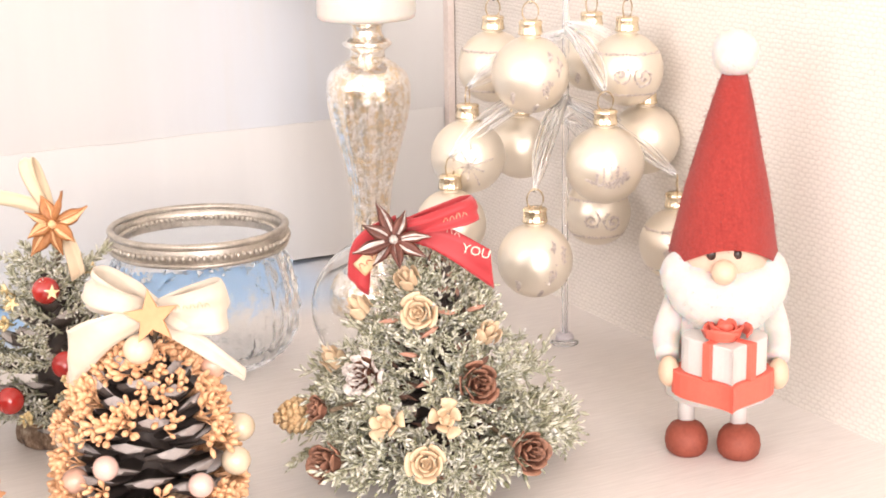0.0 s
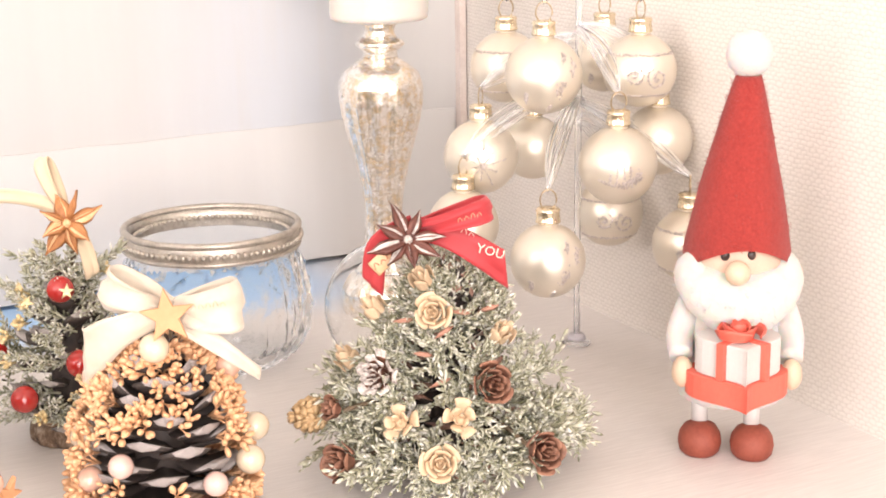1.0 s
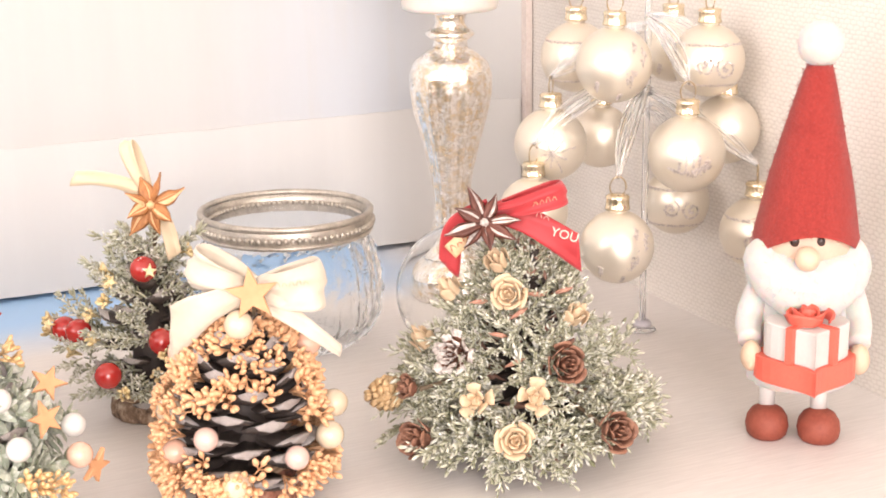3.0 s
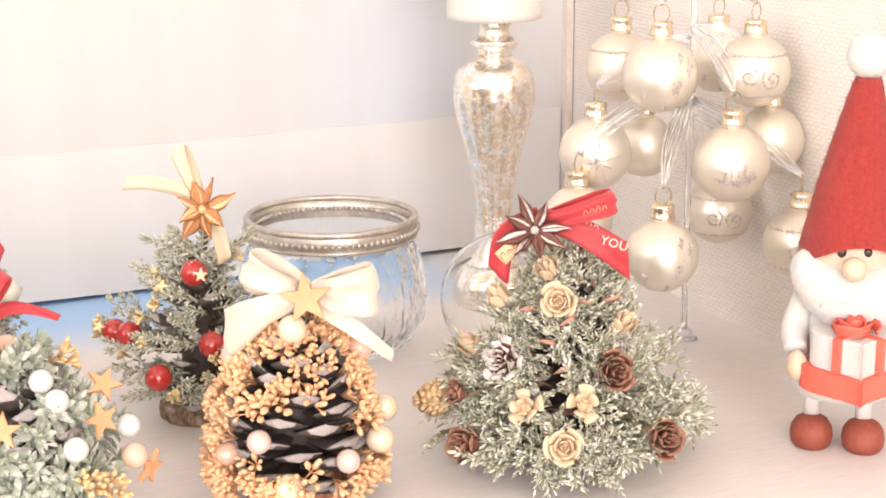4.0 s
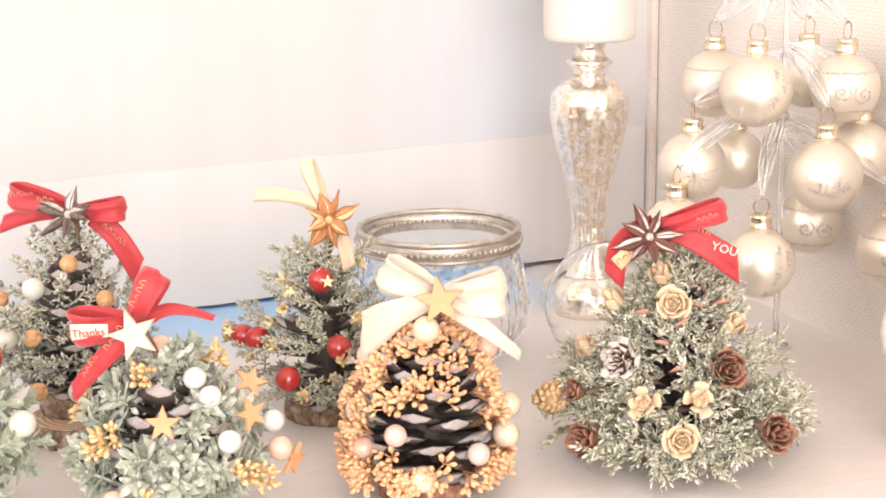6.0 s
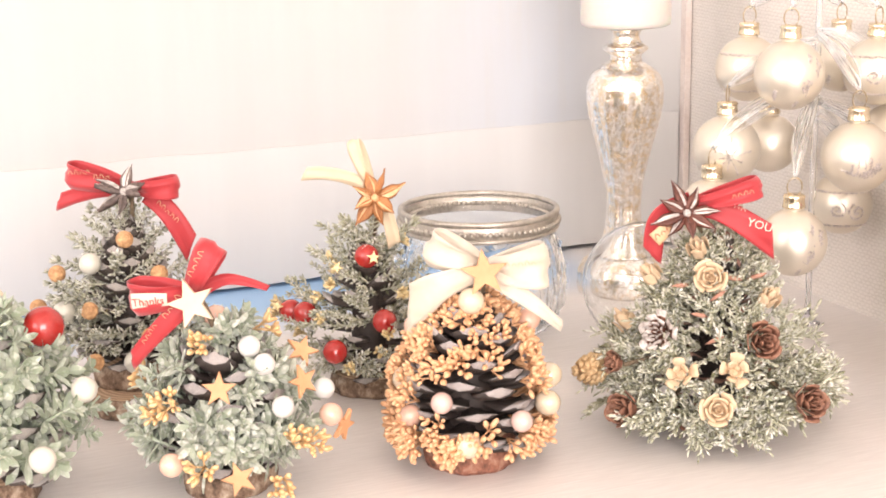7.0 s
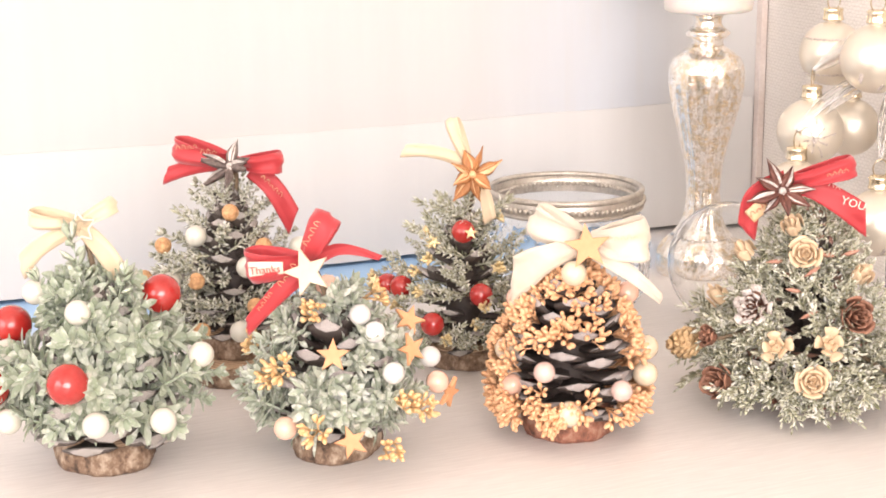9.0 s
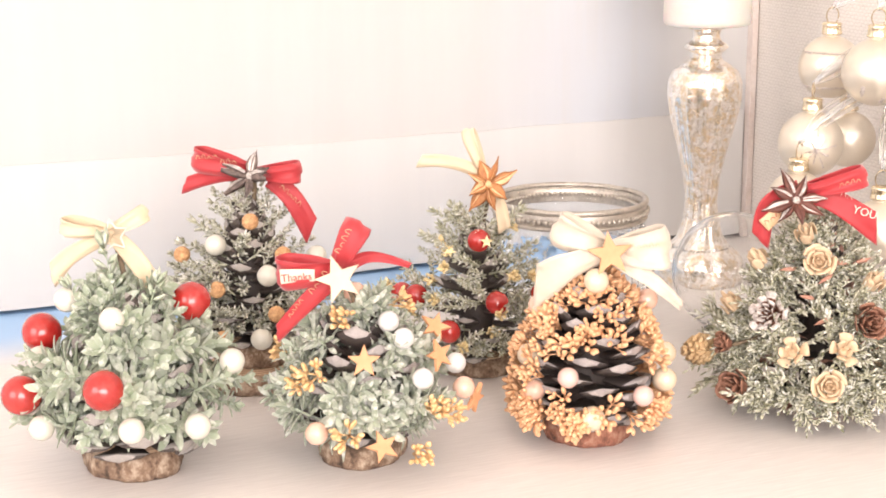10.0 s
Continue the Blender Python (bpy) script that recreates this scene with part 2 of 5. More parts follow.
def backdrop_paint(name, blue):
    m, t, p = nodes_of(name)
    c = t.nodes.new("ShaderNodeTexCoord")
    s = t.nodes.new("ShaderNodeSeparateXYZ")
    t.links.new(c.outputs["Object"], s.inputs[0])
    streak = noise_of(t, 30, 5, 0.6, (1.6, 1.0, 0.12))
    tones = ((0.518, 0.510, 0.496), (0.542, 0.534, 0.520)) if blue else ((0.578, 0.566, 0.548), (0.602, 0.590, 0.572))
    base = mixed(t, spread(t, streak, 0.3, 0.8), *tones)
    if blue:
        # Pale blue patch near the corner, broken up by the streaks.
        band = maths(t, "MULTIPLY", spread(t, s.outputs[0], -0.20, -0.085), spread(t, maths(t, "MULTIPLY", s.outputs[0], -1.0), 0.02, 0.075))
        blue_mask = maths(t, "MULTIPLY", band, spread(t, streak, 0.15, 0.55))
        base = mixed(t, maths(t, "MULTIPLY", blue_mask, 0.48), base, (0.485, 0.545, 0.635))
    p.inputs["Roughness"].default_value = 0.7
    t.links.new(base, p.inputs["Base Color"])
    bump(t, p, streak, 0.03, 0.001)
    return m


def woven_paper():
    """Wallpaper with a coarse basket weave of slubby threads."""
    m, t, p = nodes_of("woven_wallpaper")
    c = t.nodes.new("ShaderNodeTexCoord")
    nz = add(t, "ShaderNodeTexNoise", Scale=260.0, Detail=3.0)
    t.links.new(c.outputs["Object"], nz.inputs[0])
    sc = t.nodes.new("ShaderNodeVectorMath")
    sc.operation = "SCALE"
    sc.inputs[3].default_value = 0.0024
    t.links.new(nz.outputs[1], sc.inputs[0])
    shift = t.nodes.new("ShaderNodeVectorMath")
    shift.operation = "ADD"
    t.links.new(c.outputs["Object"], shift.inputs[0])
    t.links.new(sc.outputs[0], shift.inputs[1])
    sep = t.nodes.new("ShaderNodeSeparateXYZ")
    t.links.new(shift.outputs[0], sep.inputs[0])
    row = maths(t, "MULTIPLY", sep.outputs[2], 1 / 0.0019)
    offset = maths(t, "MULTIPLY", maths(t, "MODULO", maths(t, "FLOOR", maths(t, "ADD", row, 2000.0)), 2.0), 0.5)
    along = maths(t, "ADD", maths(t, "MULTIPLY", sep.outputs[1], 1 / 0.0036), offset)
    up = maths(t, "POWER", maths(t, "ABSOLUTE", maths(t, "SINE", maths(t, "MULTIPLY", row, math.pi))), 0.6)
    side = maths(t, "POWER", maths(t, "ABSOLUTE", maths(t, "SINE", maths(t, "MULTIPLY", along, math.pi))), 0.5)
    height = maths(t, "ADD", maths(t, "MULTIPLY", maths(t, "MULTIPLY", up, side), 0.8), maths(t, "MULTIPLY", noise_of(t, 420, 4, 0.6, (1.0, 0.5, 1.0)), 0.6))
    # Gaps between threads get their shade in the colour, besides the bump.
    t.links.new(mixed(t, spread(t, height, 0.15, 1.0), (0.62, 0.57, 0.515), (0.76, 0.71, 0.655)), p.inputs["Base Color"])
    p.inputs["Roughness"].default_value = 0.85
    bump(t, p, height, 0.44, 0.0006)
    return m


shelf_top = shelf_surface()
board_paint = backdrop_paint("white_board_paint", True)
sheet_paint = backdrop_paint("white_sheet_paint", False)
wallpaper = woven_paper()
room_paint = stuff("room_paint", (0.78, 0.75, 0.71), (0.82, 0.79, 0.75), 0.8, 0, 3, 60, 0.1)
floor_wood = stuff("room_floor", (0.34, 0.24, 0.16), (0.44, 0.32, 0.22), 0.5, 0, 5, 60, 0.1)
# Near-black colour standing in for the shade in the gap under the wall.
dark_gap = stuff("gap_shade_black", (0.015, 0.015, 0.02), (0.03, 0.03, 0.035), 0.8, 0, 30, 300, 0.1)
edge_brown = stuff("worn_brown_edge", (0.55, 0.46, 0.41), (0.70, 0.63, 0.58), 0.7, 0, 60, 500, 0.3)


# mesh making
class Geo:
    """Vertices and faces of one mesh, with a material number for each face."""

    def __init__(self):
        self.v, self.f, self.k, self.s = [], [], [], []

    def put(self, verts, faces, mat=0, m=None, smooth=True):
        n = len(self.v)
        self.v += [tuple(m @ Vector(v)) if m is not None else tuple(v) for v in verts]
        self.f += [tuple(i + n for i in f) for f in faces]
        self.k += [mat] * len(faces)
        self.s += [smooth] * len(faces)
        return self

    def lathe(self, profile, seg=32, mat=0, m=None, wave=None, smooth=True, caps=True):
        """profile: (r, z) from bottom to top; wave(angle, r, z) gives the radius."""
        verts, faces = [], []
        for r, z in profile:
            for i in range(seg):
                a = 2 * math.pi * i / seg
                q = wave(a, r, z) if wave else r
                verts.append((q * math.cos(a), q * math.sin(a), z))
        for j in range(len(profile) - 1):
            for i in range(seg):
                a, b = j * seg + i, j * seg + (i + 1) % seg
                faces.append((a, b, b + seg, a + seg))
        if caps and profile[0][0] > 1e-6:
            faces.append(tuple(reversed(range(seg))))
        if caps and profile[-1][0] > 1e-6:
            top = (len(profile) - 1) * seg
            faces.append(tuple(range(top, top + seg)))
        return self.put(verts, faces, mat, m, smooth)

    def ball(self, r, mat=0, m=None, seg=24, rings=14, squash=(1, 1, 1), rough=0.0, grain=60.0):
        prof = [(max(1e-7, r * math.sin(math.pi * j / rings)), -r * math.cos(math.pi * j / rings)) for j in range(rings + 1)]
        verts, faces = [], []
        for q, z in prof:
            for i in range(seg):
                a = 2 * math.pi * i / seg
                p = Vector((q * math.cos(a) * squash[0], q * math.sin(a) * squash[1], z * squash[2]))
                if rough:
                    w = (m @ p) if m is not None else p
                    p *= 1 + rough * noise.noise(w * grain) + rough * 0.5 * noise.noise(w * grain * 3)
                verts.append(p)
        for j in range(rings):
            for i in range(seg):
                a, b = j * seg + i, j * seg + (i + 1) % seg
                faces.append((a, b, b + seg, a + seg))
        return self.put(verts, faces, mat, m)

    def tube(self, points, radius, seg=6, mat=0, m=None, closed=False, up=(0.13, 0.21, 0.97)):
        pts = [Vector(p) for p in points]
        verts, faces, n = [], [], len(pts)
        up = Vector(up).normalized()
        for i, p in enumerate(pts):
            d = (pts[(i + 1) % n] - pts[i - 1]) if closed else (pts[min(i + 1, n - 1)] - pts[max(i - 1, 0)])
            d = d.normalized() if d.length > 1e-9 else Vector((0, 0, 1))
            u = d.cross(up if abs(d.dot(up)) < 0.95 else Vector((1, 0, 0))).normalized()
            w = d.cross(u)
            r = radius(i / max(1, n - 1)) if callable(radius) else radius
            verts += [p + r * (math.cos(2 * math.pi * k / seg) * u + math.sin(2 * math.pi * k / seg) * w) for k in range(seg)]
        for j in range(n if closed else n - 1):
            for k in range(seg):
                a, b = j * seg + k, j * seg + (k + 1) % seg
                c, e = ((j + 1) % n) * seg + k, ((j + 1) % n) * seg + (k + 1) % seg
                faces.append((a, c, e, b))
        if not closed:
            faces += [tuple(range(seg)), tuple(reversed(range((n - 1) * seg, n * seg)))]
        return self.put(verts, faces, mat, m)

    def prism(self, outline, z0, z1, mat=0, m=None, edge=0.0):
        """An outline (x, y), counter-clockwise, raised from z0 to z1, its rims bevelled."""
        c = Vector((sum(p[0] for p in outline) / len(outline), sum(p[1] for p in outline) / len(outline)))
        rings = [(z0, edge), (z0 + edge, 0), (z1 - edge, 0), (z1, edge)] if edge else [(z0, 0), (z1, 0)]
        verts, faces, n = [], [], len(outline)
        for z, inset in rings:
            for x, y in outline:
                d = Vector((x, y)) - c
                q = c + d * (1 - inset / max(d.length, 1e-6))
                verts.append((q.x, q.y, z))
        for j in range(len(rings) - 1):
            for i in range(n):
                a, b = j * n + i, j * n + (i + 1) % n
                faces.append((a, b, b + n, a + n))
        top = (len(rings) - 1) * n
        verts += [(c.x, c.y, rings[0][0]), (c.x, c.y, rings[-1][0])]
        lo, hi = len(verts) - 2, len(verts) - 1
        for i in range(n):
            faces += [((i + 1) % n, i, lo), (top + i, top + (i + 1) % n, hi)]
        return self.put(verts, faces, mat, m, False)

    def box(self, x0, x1, y0, y1, z0, z1, mat=0, m=None, edge=0.0):
        return self.prism([(x0, y0), (x1, y0), (x1, y1), (x0, y1)], z0, z1, mat, m, edge)

    def spindle(self, base, tip, wide, mat=0, flat=1.0, turn=0.0, sides=4):
        """A slim pointed leaf or needle."""
        b, e = Vector(base), Vector(tip)
        d = (e - b)
        if d.length < 1e-9:
            return self
        u = d.cross(Vector((math.sin(turn), math.cos(turn) * 0.6, 0.8))).normalized()
        w = d.normalized().cross(u)
        verts = [b]
        for s, k in ((0.3, 0.8), (0.65, 1.0)):
            for i in range(sides):
                a = 2 * math.pi * i / sides
                verts.append(b + d * s + wide * k * (math.cos(a) * u + math.sin(a) * w * flat))
        verts.append(e)
        faces = []
        for i in range(sides):
            j = (i + 1) % sides
            faces += [(0, 1 + j, 1 + i), (1 + i, 1 + j, 1 + sides + j, 1 + sides + i), (1 + sides + i, 1 + sides + j, 1 + 2 * sides)]
        return self.put(verts, faces, mat)

    def strip(self, centre, across, thick=0.00035, mat=0, fold=0.0):
        """A ribbon along centre, with the half-width vectors across."""
        n = len(centre)
        verts, faces = [], []
        cols = 9
        for i in range(n):
            c, a = Vector(centre[i]), Vector(across[i])
            d = Vector(centre[min(i + 1, n - 1)]) - Vector(centre[max(i - 1, 0)])
            nm = d.cross(a).normalized() if d.cross(a).length > 1e-12 else Vector((0, -1, 0))
            for side in (-0.5, 0.5):
                for k in range(cols):
                    q = k / (cols - 1) * 2 - 1
                    crease = fold * (math.sin(4.2 * q + 0.7 * math.sin(i * 0.35)) + 0.5 * math.sin(9.5 * q - i * 0.22)) * (0.35 + 0.65 * abs(math.cos(math.pi * i / n)))
                    verts.append(c + a * q + nm * (side * thick + 0.0004 * (1 - q * q) + crease))
        w = 2 * cols
        for i in range(n - 1):
            for k in range(cols - 1):
                a, b = i * w + k, (i + 1) * w + k
                faces.append((a, b, b + 1, a + 1))
                faces.append((a + cols, a + cols + 1, b + cols + 1, b + cols))
            for k, flip in ((0, False), (cols - 1, True)):
                a, b = i * w + k, (i + 1) * w + k
                faces.append((a, a + cols, b + cols, b) if not flip else (a, b, b + cols, a + cols))
        for i in (0, n - 1):
            for k in range(cols - 1):
                a = i * w + k
                faces.append((a, a + 1, a + 1 + cols, a + cols) if i == 0 else (a, a + cols, a + cols + 1, a + 1))
        return self.put(verts, faces, mat)


def mesh_of(name, geo, *mats):
    me = bpy.data.meshes.new(name)
    me.from_pydata(geo.v, [], geo.f)
    for m in mats:
        me.materials.append(m)
    me.polygons.foreach_set("material_index", geo.k)
    me.polygons.foreach_set("use_smooth", geo.s)
    me.update()
    return me


def place(name, me, parent=None, m=None, label=""):
    ob = new(name, me)
    ob.parent = parent
    if m is not None:
        ob.matrix_local = m
    return tagged(ob, label)


def part(name, geo, mats, parent, label="", m=None):
    return place(name, mesh_of(name, geo, *(mats if isinstance(mats, tuple) else (mats,))), parent, m, label)


def thing(name, label, category, m, group=""):
    ob = new(name)
    ob.empty_display_size = 0.01
    ob.matrix_world = m
    return tagged(ob, label, category, group)


def structure(name, geo, mat, m, label, category):
    ob = part(name, geo, mat, None, label, m)
    return tagged(ob, category=category, kind="structure")


def smooth_line(points, n=14):
    """A soft curve through the points."""
    pts = [Vector(p) for p in points]
    pts = [2 * pts[0] - pts[1], *pts, 2 * pts[-1] - pts[-2]]
    out = []
    for i in range(1, len(pts) - 2):
        a, b, c, d = pts[i - 1:i + 3]
        for k in range(n):
            t = k / n
            out.append(0.5 * (2 * b + (c - a) * t + (2 * a - 5 * b + 4 * c - d) * t * t + (3 * b - a - 3 * c + d) * t ** 3))
    return out + [pts[-2]]


def facing(p, normal, spin=0.0, size=1.0):
    """At p, with z along the normal."""
    q = Vector(normal).normalized().to_track_quat("Z", "Y").to_matrix().to_4x4()
    return Matrix.Translation(p) @ q @ Matrix.Rotation(spin, 4, "Z") @ Matrix.Scale(size, 4)


def lerp_profile(profile, z):
    return float(np.interp(z, [p[0] for p in profile], [p[1] for p in profile]))

# the room's corner
def wavy_sheet(x0, x1, z0, z1, y0, y1, low, high, n=160):
    """An upright board whose lower and upper edges waver."""
    g, verts, faces = Geo(), [], []
    for i in range(n + 1):
        x = x0 + (x1 - x0) * (1 - (1 - i / n) ** 2)
        a = z0 + low * (0.5 + 0.5 * noise.noise((x * 18, 3.1, 0))) + low * 0.3 * noise.noise((x * 90, 1.1, 0))
        b = z1 + high * noise.noise((x * 22, 7.7, 0)) + high * 0.3 * noise.noise((x * 120, 5.5, 0))
        verts += [(x, y0, a), (x, y0, b), (x, y1, b), (x, y1, a)]
    for i in range(n):
        p, q = 4 * i, 4 * i + 4
        faces += [(p, q, q + 1, p + 1), (p + 1, q + 1, q + 2, p + 2), (p + 2, q + 2, q + 3, p + 3), (p + 3, q + 3, q, p)]
    faces += [(0, 1, 2, 3), (4 * n + 3, 4 * n + 2, 4 * n + 1, 4 * n)]
    return g.put(verts, faces, 0, None, False)


structure("shelf_top", Geo().box(-WIDE, 0.03, -1.15, 0.02, -0.03, 0, 0), shelf_top, ROOM, "white-washed wooden shelf top with a pale blue band at the back", "shelf")
structure("wall_back", wavy_sheet(-WIDE, 0.0168, 0.0016, HIGH, 0, 0.015, 0.0016, 0.0), board_paint, ROOM, "white painted board wall with faint blue streaks", "wall")
structure("backdrop_sheet", wavy_sheet(-1.6, 0.010, 0.0018, 0.077, -0.0016, -0.0001, 0.0016, 0.0012), sheet_paint, ROOM, "white sheet along the foot of the back wall", "backdrop")
# Added board that keeps the gap under the back wall dark.
structure("gap_backing", Geo().box(-WIDE, 0.0165, 0.016, 0.02, 0.0005, HIGH), dark_gap, ROOM, "board added behind the back wall, near-black for the gap's shade", "wall")
# the papered wall bows back a little towards the corner
BOW_LINE = [(0.0, -DEEP), (0.0, -0.30), (0.0006, -0.22), (0.0022, -0.16), (0.0058, -0.10), (0.0118, -0.04), (0.0172, 0.0), (0.0190, 0.02)]
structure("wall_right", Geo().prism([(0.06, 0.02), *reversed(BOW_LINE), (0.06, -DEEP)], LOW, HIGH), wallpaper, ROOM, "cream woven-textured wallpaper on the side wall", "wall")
structure("corner_edge", Geo().box(0.0118, 0.0158, -0.0052, -0.0002, 0.0006, HIGH, 0, None, 0.0004), edge_brown, ROOM, "worn brown edge strip in the corner", "trim")
# Floor, ceiling and far walls are added out of view to bounce light.
structure("floor", Geo().box(-WIDE - 0.1, 0.1, -DEEP - 0.1, 0.1, LOW - 0.05, LOW), floor_wood, ROOM, "brown wooden room floor", "floor")
structure("ceiling", Geo().box(-WIDE - 0.1, 0.1, -DEEP - 0.1, 0.1, HIGH, HIGH + 0.05), room_paint, ROOM, "white ceiling", "ceiling")


def wall_with_opening(length, sill, head, a, b):
    """An upright wall along x with an opening from a to b."""
    return (Geo().box(0, length, 0, 0.12, LOW, sill).box(0, length, 0, 0.12, head, HIGH)
            .box(0, a, 0, 0.12, sill, head).box(b, length, 0, 0.12, sill, head))


# Window openings added in the far walls for the two lamps.
structure("wall_front", wall_with_opening(WIDE, 0.1, 1.4, 0.2, 1.9), room_paint, ROOM @ pose(0, -DEEP, 0, 0, 0, 180), "white wall added out of view, with an opening for the front lamp", "wall")
structure("wall_left", wall_with_opening(DEEP, 0.15, 1.35, 0.55, 2.05), room_paint, ROOM @ pose(-WIDE, 0, 0, 0, 0, -90) @ pose(0, -0.12, 0), "white wall added out of view, with an opening for the side lamp", "wall")


# small decorations


def cedar_sprig(seed):
    """A flat spray of pointed cedar leaflets, about 22 mm long, growing along z."""
    r, g = random.Random(seed), Geo()

    def twig_of(base, way, length, side, depth):
        base, way = Vector(base), Vector(way).normalized()
        n = max(3, int(length / 0.0018))
        line = [base + way * (length * i / n) + side * (0.0016 * math.sin(i / n * 2.2)) for i in range(n + 1)]
        g.tube([line[0], line[n // 2], line[-1]], lambda s: 0.0004 * (1 - 0.7 * s), 3)
        for i in range(n):
            for sgn in (-1, 1):
                o = (way * r.uniform(0.8, 1.3) + side * sgn * r.uniform(0.4, 0.8) + Vector((r.uniform(-.3, .3), r.uniform(-.4, .4), 0)))
                g.spindle(line[i], line[i] + o.normalized() * r.uniform(0.0024, 0.0038), 0.00054, 0, 0.6, r.uniform(0, 6), 4)
        if depth:
            for i in range(1, n, 2):
                sgn = 1 if (i // 2) % 2 else -1
                o = way * 0.9 + side * sgn * 0.7 + Vector((0, r.uniform(-.45, .45), 0))
                twig_of(line[i], o, length * (0.5 - 0.25 * i / n) * r.uniform(0.8, 1.2), o.cross(Vector((0, 1, 0))).normalized(), depth - 1)
        g.spindle(line[-1] - way * 0.0003, line[-1] + way * 0.003, 0.00058, 0, 0.6, 1, 4)

    twig_of((0, 0, 0), (0.05, 0, 1), 0.018, Vector((1, 0, 0)), 1)
    return g


def needle_sprig(seed, length=0.019, needle=0.0042, wide=0.00042, every=0.0009):
    r, g = random.Random(seed), Geo()
    bend = r.uniform(-0.003, 0.003)
    line = [Vector((bend * (i / 8) ** 2, 0, length * i / 8)) for i in range(9)]
    g.tube(line, lambda s: 0.0005 * (1 - 0.6 * s), 4)
    z, a = 0.002, 0.0
    while z < length:
        a += 2.4
        s = z / length
        d = Vector((math.cos(a), math.sin(a), r.uniform(0.7, 1.3))).normalized()
        b = Vector((bend * s * s, 0, z))
        g.spindle(b, b + d * needle * r.uniform(0.7, 1.1) * (1 - 0.35 * s), wide, 0, 0.8, a, 3)
        z += every
    for k in range(4):
        a = k * 1.57
        b = line[-1]
        g.spindle(b, b + Vector((0.35 * math.cos(a), 0.35 * math.sin(a), 1)).normalized() * needle * 0.8, wide, 0, 0.8, a, 3)
    return g


def leaf_sprig(seed, whorls=4, leaf=0.0106, wide=0.00165, stem=0.013):
    """A shoot along z with whorls of flat, blunt, powdery leaves that open like a flower."""
    r, g = random.Random(seed), Geo()
    g.tube([(0, 0, -0.004), (0, 0, stem)], 0.0006, 4)
    for i in range(whorls):
        s = i / (whorls - 1)
        for k in range(5 if i < whorls - 1 else 4):
            a = k * (2 * math.pi / (5 if i < whorls - 1 else 4)) + i * 0.55 + r.uniform(-.25, .25)
            open_ = radians(82 - 52 * s) + r.uniform(-.2, .2)
            d = Vector((math.cos(a) * math.sin(open_), math.sin(a) * math.sin(open_), math.cos(open_)))
            b = Vector((0, 0, stem * (0.15 + 0.85 * s)))
            ln = leaf * r.uniform(0.75, 1.15) * (1 - 0.35 * s)
            side = d.cross(Vector((0, 0, 1))).normalized()
            nm = side.cross(d)
            droop = r.uniform(0.0004, 0.0018)
            verts, faces = [], []
            spans = ((0.0, 0.22), (0.25, 0.66), (0.5, 1.0), (0.75, 0.86), (0.93, 0.42), (1.0, 0.08))
            for q, w in spans:
                c = b + d * ln * q - nm * (droop * q * q)
                h = wide * w * r.uniform(0.92, 1.08)
                verts += [c - side * h + nm * h * 0.2, c - nm * 0.0003, c + side * h + nm * h * 0.2, c]
            for j in range(len(spans) - 1):
                for n in range(4):
                    p, e = 4 * j + n, 4 * j + (n + 1) % 4
                    faces.append((p, e, e + 4, p + 4))
            last = 4 * len(spans)
            faces += [(3, 2, 1, 0), tuple(range(last - 4, last))]
            g.put(verts, faces, 0, None, False)
    return g


def cone_scale():
    """One woody scale, 1 long along y, turned up at a painted tip."""
    g, verts, faces, kinds = Geo(), [], [], []
    spans = ((0.0, 0.16, 0.0), (0.35, 0.30, 0.0), (0.6, 0.48, 0.03), (0.76, 0.60, 0.08), (0.89, 0.56, 0.14), (0.97, 0.38, 0.19), (1.0, 0.16, 0.21))
    for y, w, z in spans:
        verts += [(-w, y - 0.04, z), (0, y + 0.02, z + 0.1), (w, y - 0.04, z), (w * 0.75, y - 0.05, z - 0.1), (0, y - 0.03, z - 0.17), (-w * 0.75, y - 0.05, z - 0.1)]
    for j in range(len(spans) - 1):
        for k in range(6):
            a, b = 6 * j + k, 6 * j + (k + 1) % 6
            faces.append((a, b, b + 6, a + 6))
            kinds.append(1 if j >= 5 or (j >= 3 and k in (0, 1)) else 0)
    g.put(verts, faces)
    g.k = kinds
    g.put([verts[i] for i in range(36, 42)], [(0, 1, 2, 3, 4, 5)], 1)
    return g


def bud_cluster(seed, buds=16, spread_out=0.006, size=0.0011):
    """A spray of little rounded buds on forked stalks, along z."""
    r, g = random.Random(seed), Geo()
    for i in range(4):
        a = i * 1.57 + r.uniform(-.5, .5)
        f = Vector((math.cos(a) * 0.7, math.sin(a) * 0.7, 1)).normalized()
        knot = f * spread_out * r.uniform(0.45, 0.7)
        g.tube([(0, 0, -0.002), knot * 0.5, knot], 0.0004, 4)
        for k in range(buds // 4):
            e = knot + (f + Vector((r.uniform(-.9, .9), r.uniform(-.9, .9), r.uniform(-.3, .6)))).normalized() * spread_out * r.uniform(0.35, 0.6)
            g.tube([knot, e], lambda s: 0.00025 + 0.0002 * s, 4)
            d = (e - knot).normalized()
            g.ball(size * r.uniform(0.75, 1.15), 0, facing(e, d), 8, 6, (0.85, 0.85, 1.45))
    return g


